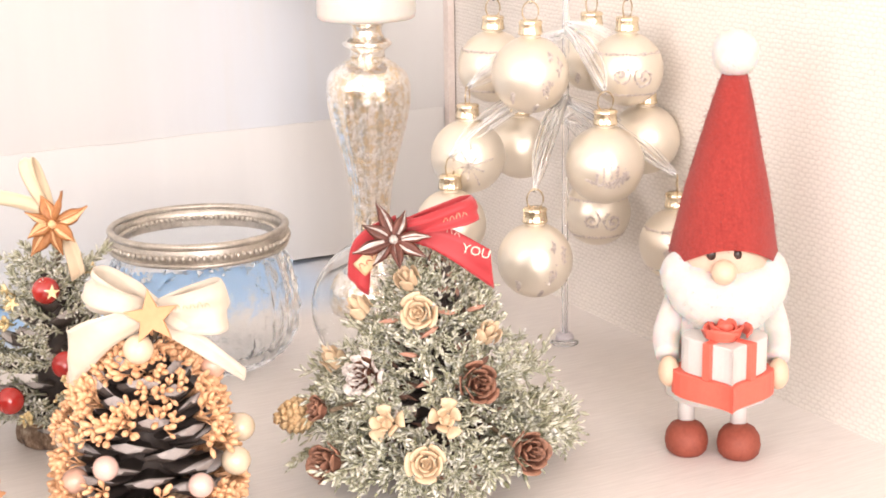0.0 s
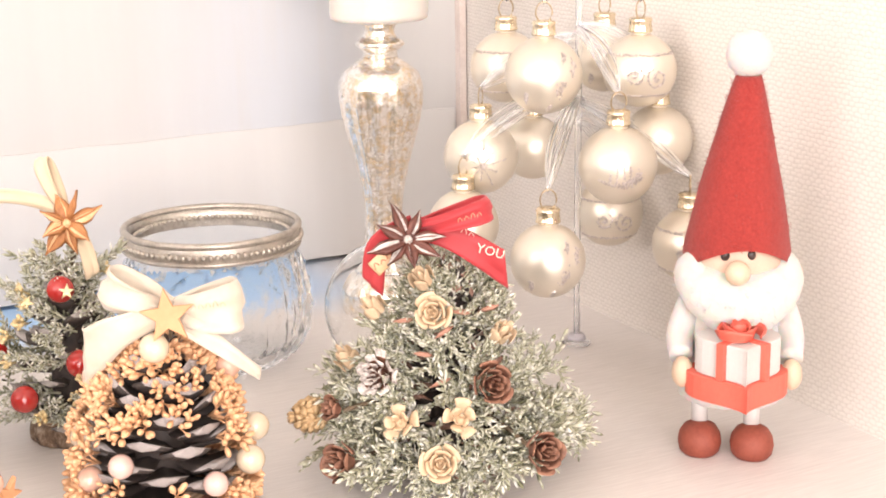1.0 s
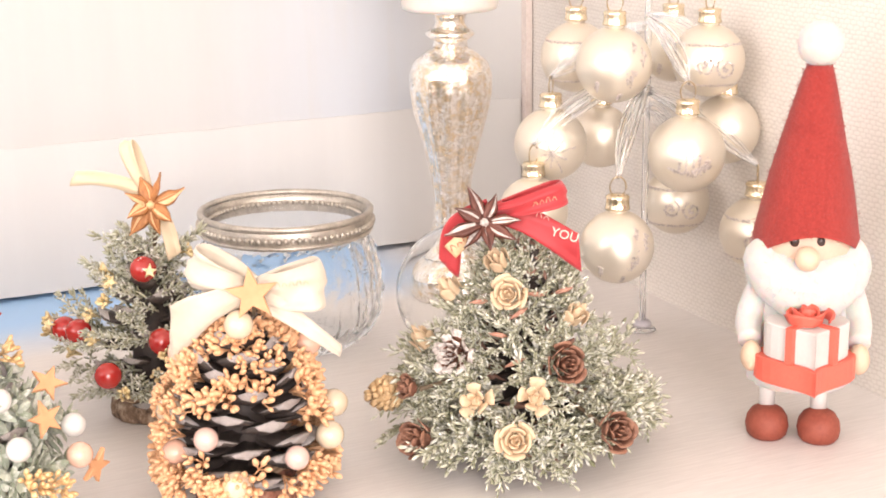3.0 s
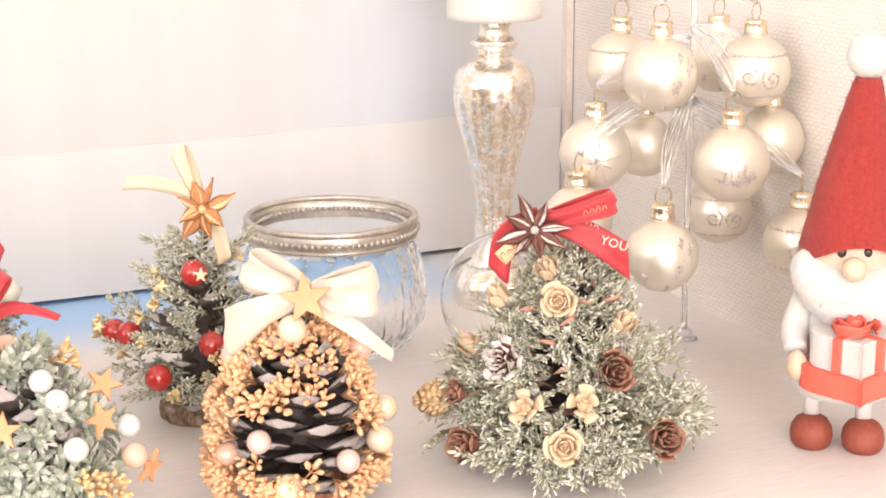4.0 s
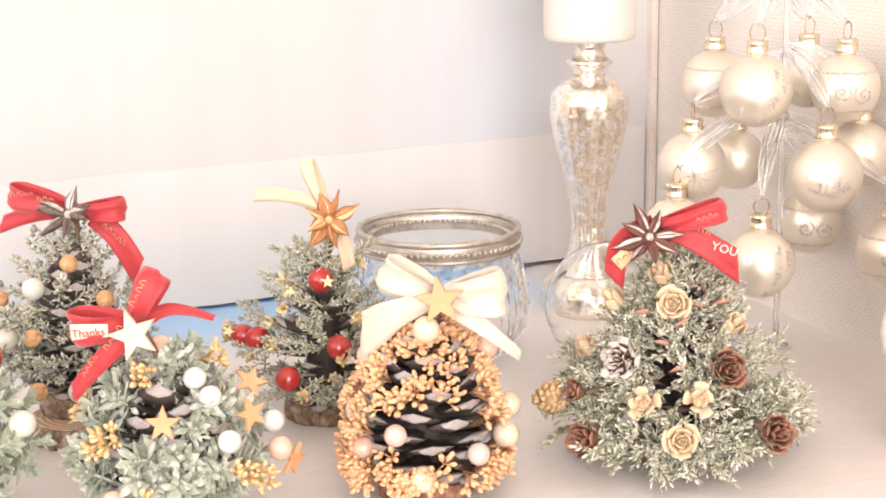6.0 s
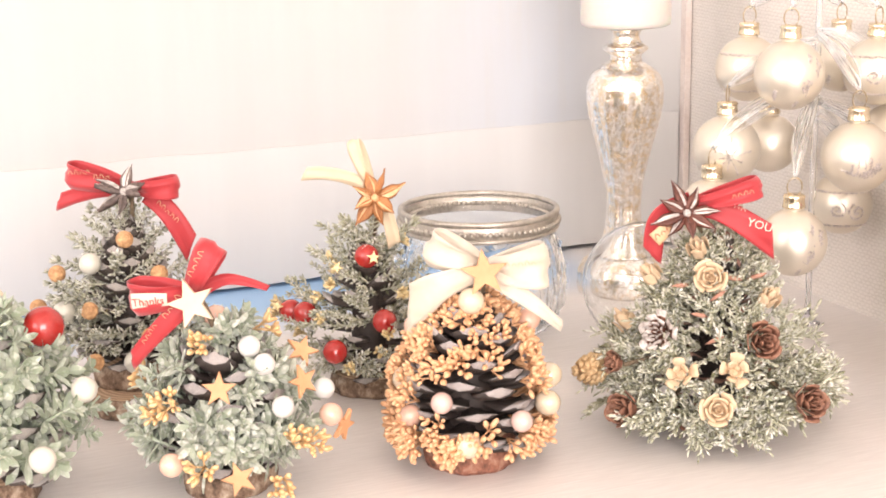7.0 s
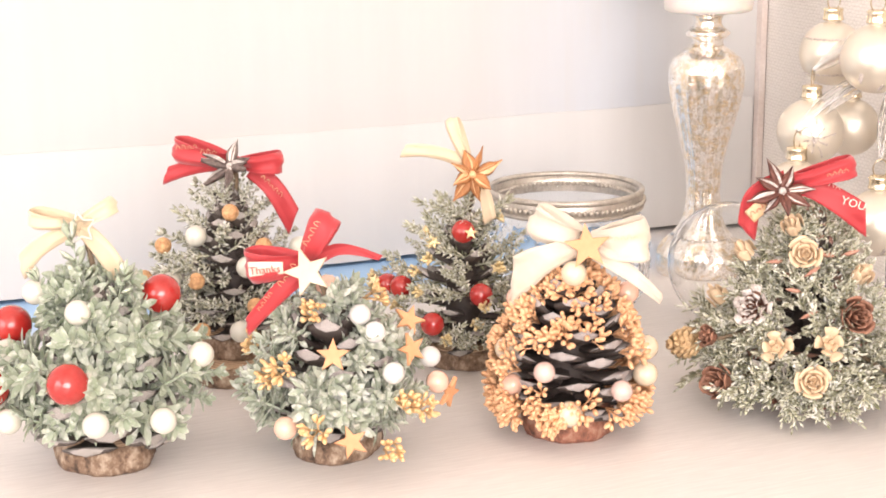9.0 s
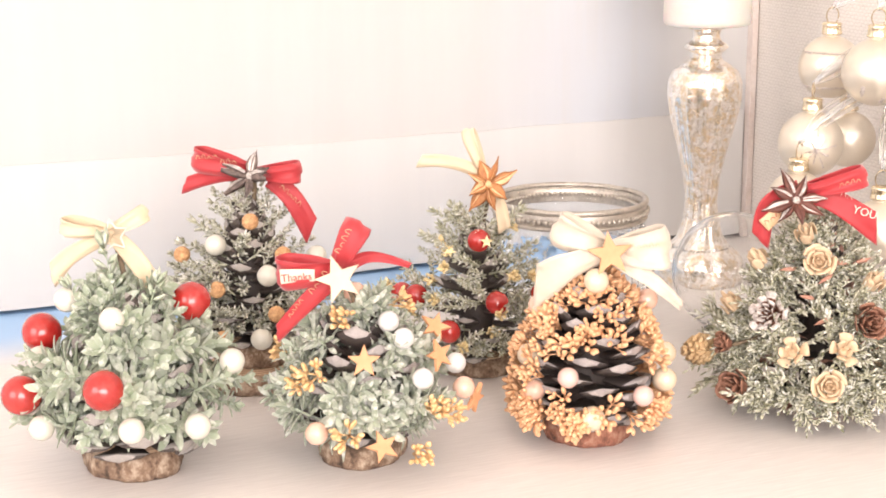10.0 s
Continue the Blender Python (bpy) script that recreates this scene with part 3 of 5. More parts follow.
def rosette(seed, layers, radius, cup=0.6, rise=0.5, width=1.0, curl=0.25, start=0.15, rims=False):
    """Overlapping cupped scales in a spiral, opening along z: a dried rose or a small cone."""
    r, g = random.Random(seed), Geo()
    for i in range(layers):
        s = i / max(1, layers - 1)
        a = i * 2.3999
        rad = radius * (start + (1 - start) * s)
        tall = radius * (rise * (1 - 0.45 * s) + 0.1) * r.uniform(0.9, 1.1)
        half = width * (1.25 - 0.45 * s)
        verts, faces = [], []
        cols, rows = 6, 4
        for side in (0, 1):
            for j in range(rows):
                q = j / (rows - 1)
                for k in range(cols):
                    e = k / (cols - 1) * 2 - 1
                    taper = half * (0.6 + 0.4 * q) * (1 - 0.3 * q ** 5)
                    ang = a + e * taper
                    rr = rad * ((1 - cup) + cup * q) + radius * curl * s * max(0, q - 0.55) - side * radius * 0.07 * (1 - 0.6 * q)
                    z = tall * q - radius * curl * 0.5 * s * max(0, q - 0.7)
                    z -= tall * 0.3 * e * e * q * q
                    verts.append((rr * math.cos(ang), rr * math.sin(ang), z + side * radius * 0.03))
        off = cols * rows
        for j in range(rows - 1):
            for k in range(cols - 1):
                p = j * cols + k
                faces += [(p, p + 1, p + cols + 1, p + cols), (off + p, off + p + cols, off + p + cols + 1, off + p + 1)]
            faces += [(j * cols, j * cols + cols, off + j * cols + cols, off + j * cols), (j * cols + cols - 1, off + j * cols + cols - 1, off + j * cols + 2 * cols - 1, j * cols + 2 * cols - 1)]
        for k in range(cols - 1):
            p = (rows - 1) * cols + k
            faces.append((p, p + 1, off + p + 1, off + p))
        n0 = len(g.k)
        g.put(verts, faces)
        if rims:
            last = (rows - 1) * cols - 1
            for n, f in enumerate(faces):
                if sum(1 for v in f if v % off > last) >= 2:
                    g.k[n0 + n] = 1
    g.ball(radius * 0.3, 0, Matrix.Translation((0, 0, radius * 0.12)), 8, 6)
    return g


def bud_cone(seed, radius, long=1.5, rows=7, turn=9):
    """A closed little cone with overlapping scales, along z."""
    r, g = random.Random(seed), Geo()
    g.ball(radius * 0.8, 0, Matrix.Translation((0, 0, radius * long * 0.5)), 10, 8, (1, 1, long * 0.62))
    for j in range(rows):
        s = j / (rows - 1)
        rr = radius * math.sin(math.pi * (0.14 + 0.8 * s)) ** 0.7
        z = radius * long * 1.05 * s
        for i in range(turn):
            a = 2 * math.pi * (i + 0.5 * (j % 2)) / turn
            d = Vector((math.cos(a), math.sin(a), 0))
            c = d * rr * 0.72 + Vector((0, 0, z - radius * 0.1))
            tip = d * rr * (1.08 - 0.3 * s) + Vector((0, 0, z + radius * 0.42))
            g.spindle(c, tip, rr * 0.36 + radius * 0.05, 0, 0.35, a, 4)
    return g


def star_shape(r, inner=0.42, points=5, turn=90):
    return [((r if i % 2 == 0 else r * inner) * math.cos(radians(turn) + math.pi * i / points),
             (r if i % 2 == 0 else r * inner) * math.sin(radians(turn) + math.pi * i / points)) for i in range(2 * points)]


def star_geo(r, thick=0.0018):
    return Geo().prism(star_shape(r), -thick / 2, thick / 2, 0, None, 0.0003)


def anise_geo(r, seed, wild=0.3):
    """An eight-armed seed star: split boat-shaped pods, unequal and twisted, with pale lips."""
    q, g = random.Random(seed), Geo()
    for i in range(8):
        a = math.pi / 4 * i + q.uniform(-.5, .5) * wild
        ln, h = r * q.uniform(1.0 - wild * 0.7, 1.1), r * 0.2
        fat = q.uniform(0.9 - wild * 0.6, 1.15 + wild * 0.4)
        m = Matrix.Rotation(a, 4, "Z") @ Matrix.Rotation(q.uniform(-wild, wild * 0.4), 4, "Y") @ Matrix.Rotation(q.uniform(-1, 1) * wild * 1.6, 4, "X")
        hook, second = q.uniform(-0.12, 0.12) * r, q.random() < 0.4
        spans = ((0.04, 0.05, 0.10), (0.22, 0.125, 0.2), (0.45, 0.18, 0.28), (0.62, 0.16, 0.27), (0.78, 0.10, 0.22), (0.92, 0.045, 0.15), (1.04, 0.008, 0.16))
        verts, faces, kinds = [], [], []
        for s, w, t in spans:
            x, w, top = s * ln, w * r * fat * q.uniform(0.88, 1.12), t * r * 0.6
            y = hook * s ** 3
            verts += [(x, y, -h * (1 - s * 0.7)), (x, y - w, top * 0.35), (x, y - w * 0.5, top), (x, y - w * 0.12, top * 0.15), (x, y + w * 0.12, top * 0.15), (x, y + w * 0.5, top), (x, y + w, top * 0.35)]
        for j in range(len(spans) - 1):
            for k in range(7):
                b, e = 7 * j + k, 7 * j + (k + 1) % 7
                faces.append((b, b + 7, e + 7, e))
                kinds.append(1 if 0 < j and (k == 2 or (k == 4 and second)) else 0)
        n0 = len(g.k)
        g.put(verts, faces, 0, m)
        g.k[n0:] = kinds
    g.ball(r * 0.13, 1, Matrix.Translation((0, 0, r * 0.06)), 8, 6)
    return g


class Bow:
    """Ribbon pieces laid out in a plane that looks towards the room; units of a given size about a middle point."""

    def __init__(self, anchor, unit, middle):
        self.anchor, self.unit, self.mid = Vector(anchor), unit, middle

    def at(self, x, y, out=0.0):
        return self.anchor + Vector(((x - self.mid[0]) * self.unit, -out, -(y - self.mid[1]) * self.unit * 1.03))

    def loop(self, a, b, width, puff=0.005, lean=0.0, fold=0.0010):
        """A closed loop from a out to b and back."""
        a, b, g = self.at(*a), self.at(*b), Geo()
        d = b - a
        side = d.cross(Vector((0, 1, 0))).normalized()
        line = [a, a + d * 0.4 + Vector((0, -puff, 0)), a + d * 0.85 + Vector((0, -puff * 0.9, 0)), b, a + d * 0.85 + Vector((0, puff * 0.7, 0)) + side * lean, a + d * 0.4 + Vector((0, puff * 0.6, 0)) + side * lean, a + Vector((0, 0.0012, 0))]
        line = smooth_line(line, 7)
        n = len(line)
        wid = [width * self.unit / 2 * (0.5 + 0.5 * min(1, 3.2 * min(i, n - 1 - i) / n)) for i in range(n)]
        return g.strip(line, [(side + Vector((0, 0.25 * math.sin(3 * i / n), 0))) * w for i, w in enumerate(wid)], fold=fold)

    def tail(self, pts, w0, w1, out=0.002, cut=0.5, back=False, flat=False):
        g = Geo()
        line = smooth_line([self.at(x, y, out * (1 if not back else -1) * (1 if flat else 0.4 + 0.5 * math.sin(i * 1.1))) for i, (x, y) in enumerate(pts)], 7)
        n, across = len(line), []
        for i in range(n):
            d = (line[min(i + 1, n - 1)] - line[max(i - 1, 0)]).normalized()
            side = d.cross(Vector((0, 1, 0))).normalized()
            w = (w0 + (w1 - w0) * i / (n - 1)) * self.unit / 2
            across.append((side + d * (cut * max(0, i / (n - 1) - 0.8) * 5) + Vector((0, 0.2 * math.sin(4 * i / n), 0))) * w)
        return g.strip(line, across, fold=0.0 if flat else 0.0004)


def letters(text, size, mat, parent, m, label=""):
    c = bpy.data.curves.new("lettering", "FONT")
    c.body, c.size, c.extrude, c.align_x, c.align_y = text, size, 0.00008, "CENTER", "CENTER"
    c.resolution_u = 2
    tmp = new("lettering", c)
    bpy.context.view_layer.update()
    me = bpy.data.meshes.new_from_object(tmp.evaluated_get(bpy.context.evaluated_depsgraph_get()))
    bpy.data.objects.remove(tmp)
    me.materials.clear()
    me.materials.append(mat)
    return place("lettering", me, parent, m, label)


def scribble(p, way, up, count, mat, parent, size=0.0018):
    """A line of small printed bars."""
    g, way, up = Geo(), Vector(way).normalized(), Vector(up).normalized()
    for i in range(count):
        a = Vector(p) + way * (i * size * 1.25)
        h = size * (0.45 + 0.5 * abs(math.sin(i * 2.1 + size * 9e3)))
        g.tube(smooth_line([a, a + up * h + way * size * 0.2, a + up * h * 0.8 + way * size * 0.6, a + way * size * 0.85 + up * size * 0.05], 3), size * 0.06, 4)
    return part("printed_bars", g, mat, parent)


def wood_slice(parent, r, h, bark_mat, z0=0.0, seed=1, off=(0, 0)):
    q = random.Random(seed)
    ph = [q.uniform(0, 6) for _ in range(4)]
    wob = lambda a: 1 + 0.05 * math.sin(2 * a + ph[0]) + 0.035 * math.sin(3 * a + ph[1]) + 0.025 * math.sin(7 * a + ph[2]) + 0.012 * math.sin(17 * a + ph[3])
    m = Matrix.Translation((off[0], off[1], z0))
    prof = [(r * 0.96, 0), (r * 1.0, h * 0.12), (r * 1.02, h * 0.4), (r * 0.99, h * 0.75), (r * 0.95, h)]
    b = part("bark", Geo().lathe(prof, 72, 0, None, lambda a, rr, z: rr * (wob(a) + 0.015 * noise.noise((math.cos(a) * 9, math.sin(a) * 9, z * 900)))), bark_mat, parent, "rough grey-brown bark rim", m)
    part("cut_face", Geo().lathe([(r * 0.9, h), (r * 0.89, h + 0.0004), (1e-7, h + 0.0005)], 72, 0, None, lambda a, rr, z: rr * wob(a)), cut_wood, b, "sawn wooden face")


SCALE = {}
SCALE["dark"] = mesh_of("scale", cone_scale(), scale_dark, scale_white)
SCALE["grey"] = mesh_of("scale", cone_scale(), scale_grey, scale_dust)
SCALE["brown"] = mesh_of("scale", cone_scale(), scale_dark, scale_brown)


def pine_cone(parent, profile, kind, count, size, seed, reach=0.9):
    """The woody cone inside: a spindle and its scales, one by one."""
    q = random.Random(seed)
    z0, z1 = profile[0][0], profile[-1][0]
    part("cone_core", Geo().lathe([(max(1e-6, 0.3 * lerp_profile(profile, z0 + (z1 - z0) * i / 10)), z0 + (z1 - z0) * i / 10) for i in range(11)], 16), scale_dark, parent)
    for i in range(count):
        s = (i + 0.5) / count
        z = z0 + (z1 - z0) * s ** 1.1
        r = lerp_profile(profile, z) * reach
        a = i * 2.39996 + q.uniform(-.08, .08)
        ln = max(0.006, r * 0.85)
        lift = -0.15 + 0.95 * s ** 1.5 + q.uniform(-.08, .08)
        m = (Matrix.Translation(Vector((math.cos(a), math.sin(a), 0)) * max(0.0, r - ln) + Vector((0, 0, z - 0.001))) @ Matrix.Rotation(a - math.pi / 2, 4, "Z")
             @ Matrix.Rotation(lift, 4, "X") @ Matrix.Rotation(q.uniform(-.12, .12), 4, "Y") @ Matrix.Diagonal((size * (0.75 + 0.25 * r / 0.03) * q.uniform(0.85, 1.1), ln * q.uniform(0.94, 1.05), size * q.uniform(0.85, 1.1), 1)))
        place("scale", SCALE[kind], parent, m)


CEDAR = [mesh_of("sprig", cedar_sprig(s), cedar_green) for s in range(4)]
JUNIPER = [mesh_of("sprig", needle_sprig(10 + s, 0.017, 0.0044, 0.0005, 0.00062), juniper_green) for s in range(4)]
ROSEMARY = [mesh_of("sprig", needle_sprig(20 + s, 0.021, 0.0048, 0.0006, 0.00085), rosemary_green) for s in range(4)]
MINT = [mesh_of("sprig", leaf_sprig(30 + s), mint_green) for s in range(4)]
PALE = [mesh_of("sprig", leaf_sprig(40 + s, 4, 0.0108, 0.00142, 0.011), pale_green) for s in range(4)]


def sprigs(parent, meshes, profile, count, length, base, seed, size=(0.8, 1.15), lift=(-0.1, 0.5), bare=None, start=0.0, radial=(0.2, 0.5, 0.9)):
    """Sprigs set round a cone-shaped body, their tips on its outline. base: the length of the sprig as made."""
    q = random.Random(seed)
    z0, z1 = profile[0][0], profile[-1][0]
    made = 0
    while made < count:
        s = q.random() ** 1.35
        z, a = z0 + (z1 - z0) * (start + (1 - start) * s), q.uniform(-math.pi, math.pi)
        if bare and bare(a, z):
            continue
        made += 1
        r = lerp_profile(profile, z)
        k = q.uniform(*size) * length / base
        up = q.uniform(*lift) + 0.9 * ((z - z0) / (z1 - z0)) ** 2
        w, f = q.uniform(-1.0, 1.0), q.choice(radial)
        if f < 0.4:
            up += q.choice((-0.6, 0.3, 0.6))
        d = Vector((math.cos(a) * f - math.sin(a) * w, math.sin(a) * f + math.cos(a) * w, up)).normalized()
        root = Vector((math.cos(a), math.sin(a), 0)) * max(0.0, r - (0.1 + 0.55 * f) * k * base) - Vector((-math.sin(a), math.cos(a), 0)) * (w * 0.3 * k * base) + Vector((0, 0, z - 0.35 * k * base * d.z))
        place("sprig", meshes[q.randrange(len(meshes))], parent, facing(root, d, q.uniform(0, 6.28), k))


def outward(p, tilt=0.35):
    return Vector((p[0], p[1], 0)).normalized() + Vector((0, 0, tilt))


def shifted(points, axis):
    return [Vector((x - axis[0], y - axis[1], z)) for x, y, z in points]


def drawn_in(points, by):
    """The points, moved nearer to the axis."""
    return [p - Vector((p.x, p.y, 0)).normalized() * by for p in points]


def beads(parent, name, points, r, mat, label):
    me = mesh_of(name, Geo().ball(r, 0, None, 24, 16), mat)
    for p in points:
        place(name, me, parent, facing(p, outward(p)), label)


def stem_to(parent, p0, p1, r=0.0007):
    p0, p1 = Vector(p0), Vector(p1)
    part("pick", Geo().tube(smooth_line([p0, (p0 + p1) / 2 + Vector((0.001, 0.001, 0)), p1], 5), r, 5), twig, parent, "thin wire pick")


# right-hand tree: frosted cedar with dried roses and little cones
def cedar_tree():
    ax = (-0.0115, -0.012)
    prof = [(0.014, 0.036), (0.019, 0.042), (0.027, 0.042), (0.046, 0.031), (0.062, 0.018), (0.072, 0.008), (0.077, 0.003)]
    t = thing("cedar_tree", "small frosted cedar tree with dried roses, brown cones and red bow", "decoration", Matrix.Translation((*ax, 0)), "miniature trees")
    wood_slice(t, 0.0145, 0.008, bark_red, 0, 3)
    pine_cone(t, [(0.008, 0.022), (0.02, 0.028), (0.04, 0.022), (0.06, 0.013), (0.078, 0.005)], "brown", 52, 0.011, 4)
    sprigs(t, CEDAR, prof, 180, 0.0225, 0.021, 5, (0.7, 1.2), (-0.2, 0.5), lambda a, z: abs(a) < 0.5 and z > 0.03 and int(z * 1e5) % 2 == 0, 0.0, (0.3, 0.7, 1.1))
    sprigs(t, CEDAR, [(0.036, 0.033), (0.062, 0.017), (0.076, 0.006)], 36, 0.021, 0.021, 7, (0.8, 1.1), (0.0, 0.6), lambda a, z: abs((a + 1.7 + math.pi) % (2 * math.pi) - math.pi) > 1.0, 0.0, (0.2, 0.5, 0.9))
    sprigs(t, CEDAR, [(0.016, 0.048), (0.032, 0.047)], 40, 0.027, 0.021, 6, (0.8, 1.2), (-0.25, 0.35), lambda a, z: abs(a + 0.1) < 0.7 and z > 0.020, 0.0, (0.9, 1.4))
    sprigs(t, CEDAR, [(0.012, 0.048), (0.030, 0.048)], 14, 0.028, 0.021, 9, (0.9, 1.15), (-0.3, 0.15), lambda a, z: not -0.95 < a < 0.3, 0.0, (1.4, 2.0))
    sprigs(t, CEDAR, [(0.010, 0.038), (0.017, 0.043)], 20, 0.024, 0.021, 8, (0.8, 1.1), (-0.35, 0.1), lambda a, z: not -2.9 < a < -1.2, 0.0, (0.6, 1.1))
    for p in shifted([(-0.0202, -0.0275, 0.0776), (-0.0375, -0.0175, 0.0635), (0.0051, -0.031, 0.0585), (-0.0476, -0.0139, 0.0429)], ax):
        part("rosebud", rosette(int(p.x * 1e4), 8, 0.0048, 0.1, 1.7, 1.0, 0.0, 0.3), petal_cream, t, "cream dried rosebud", facing(p * 0.98, outward(p, 1.2), p.x * 90))
    for i, p in enumerate(shifted([(-0.0159, -0.0359, 0.0676), (-0.014, -0.0618, 0.0241)], ax)):
        part("dried_rose", rosette(60 + i, 15, 0.0066, 0.3, 0.95, 1.0, 0.25, 0.12), petal_cream, t, "cream dried rose", facing(p + outward(p).normalized() * 0.003, outward(p, 0.35), i))
    for i, p in enumerate(shifted([(-0.0266, -0.0521, 0.0342), (-0.0084, -0.0534, 0.0358)], ax)):
        part("dried_flower", rosette(70 + i, 9, 0.0066, 0.55, 0.95, 0.72, 0.25, 0.25), petal_cream, t, "open cream dried flower", facing(p + outward(p).normalized() * 0.002, outward(p, 0.5), i))
    p = shifted([(-0.0331, -0.0379, 0.0464)], ax)[0]
    part("larch_cone", rosette(80, 22, 0.0085, 0.6, 0.85, 0.5, 0.3, 0.15, True), (petal_brown, anise_white), t, "white-dusted larch cone", facing(p + outward(p).normalized() * 0.002, outward(p, 0.3)))
    for i, p in enumerate(shifted([(0.0006, -0.0439, 0.0452), (-0.0488, -0.0315, 0.0312), (-0.0452, -0.0440, 0.0168), (0.0165, -0.0560, 0.0258)], ax)):
        part("larch_cone", rosette(90 + i, 20, 0.0079 if i != 1 else 0.0054, 0.28, 1.0, 0.75, 0.02, 0.12, True), (petal_brown, petal_tan), t, "brown larch cone", facing(p + outward(p).normalized() * 0.003, outward(p, 0.3), i))
        stem_to(t, (p.x * 0.3, p.y * 0.3, p.z + 0.004), p, 0.0009)
    p = shifted([(-0.0613, -0.0233, 0.0259)], ax)[0]
    part("hop_cone", bud_cone(95, 0.0062, 1.9), petal_straw, t, "straw-coloured closed cone", facing(p + Vector((0.006, 0.002, 0.001)), Vector((-1, -0.35, -0.02))))
    for i, p in enumerate(shifted([(-0.0079, -0.0339, 0.0668), (-0.0132, -0.0375, 0.0609), (-0.0206, -0.0396, 0.0536), (-0.0146, -0.0449, 0.0453), (0.0017, -0.0277, 0.0662), (-0.0273, -0.0307, 0.0629)], ax)):
        q = random.Random(i)
        part("bark_chip", Geo().spindle((-0.0042, 0, 0), (0.0042, 0.001, 0.001), 0.0019, 0, 0.5, 0.5, 5), chip_pink, t, "rusty curl of bark", Matrix.Translation(p) @ Matrix.Rotation(q.uniform(-.5, .5), 4, "Y") @ Matrix.Rotation(q.uniform(-.4, .4), 4, "Z"))
    c = Vector((-0.0266, -0.021, 0.0908)) - Vector((*ax, 0))
    b = Bow(c, 0.000195, (697, 417))
    bow = part("bow", Geo().ball(0.003, 0, Matrix.Translation(b.at(712, 405, 0.0))), ribbon_red, t, "red satin bow with printed words")
    part("loop", b.loop((705, 404), (846, 366), 42, 0.005), ribbon_red, bow)
    part("tail", b.tail([(715, 400), (775, 415), (830, 445), (874, 476)], 40, 56, 0.002, -0.9), ribbon_red, bow)
    part("tail", b.tail([(712, 398), (672, 412), (645, 440), (636, 505)], 44, 40, 0.002, 0.8), ribbon_red, bow)
    part("label_patch", b.tail([(672, 440), (640, 470)], 30, 30, 0.0042, 0.0, False, True), ink_gold, bow, "gold printed label")
    scribble(b.at(644, 468, 0.0052), (0.6, 0, 0.5), (-0.4, 0, 0.8), 3, ink_red, bow, 0.0022)
    letters("YOU", 0.0047, ink_pale, bow, Matrix.Translation(b.at(846, 440, 0.0036)) @ Matrix.Rotation(radians(90), 4, "X") @ Matrix.Rotation(radians(-16), 4, "Z"), "pale printed word")
    scribble(b.at(795, 405, 0.0043), (0.8, 0, -0.3), (0.2, 0, 0.9), 2, ink_pale, bow, 0.0022)
    scribble(b.at(790, 385, 0.0063), (0.9, 0, 0.25), (0, 0, 1), 4, ink_gold, bow, 0.0018)
    part("star_anise", anise_geo(0.0130, 3, 0.32), (anise_brown, anise_white), t, "dark star anise with white lips", facing(c + Vector((0.001, -0.0065, 0.0005)), (0.1, -1, 0.35), 0.25))
    stem_to(t, (0, 0, 0.07), c + Vector((0, 0.001, 0)), 0.0012)


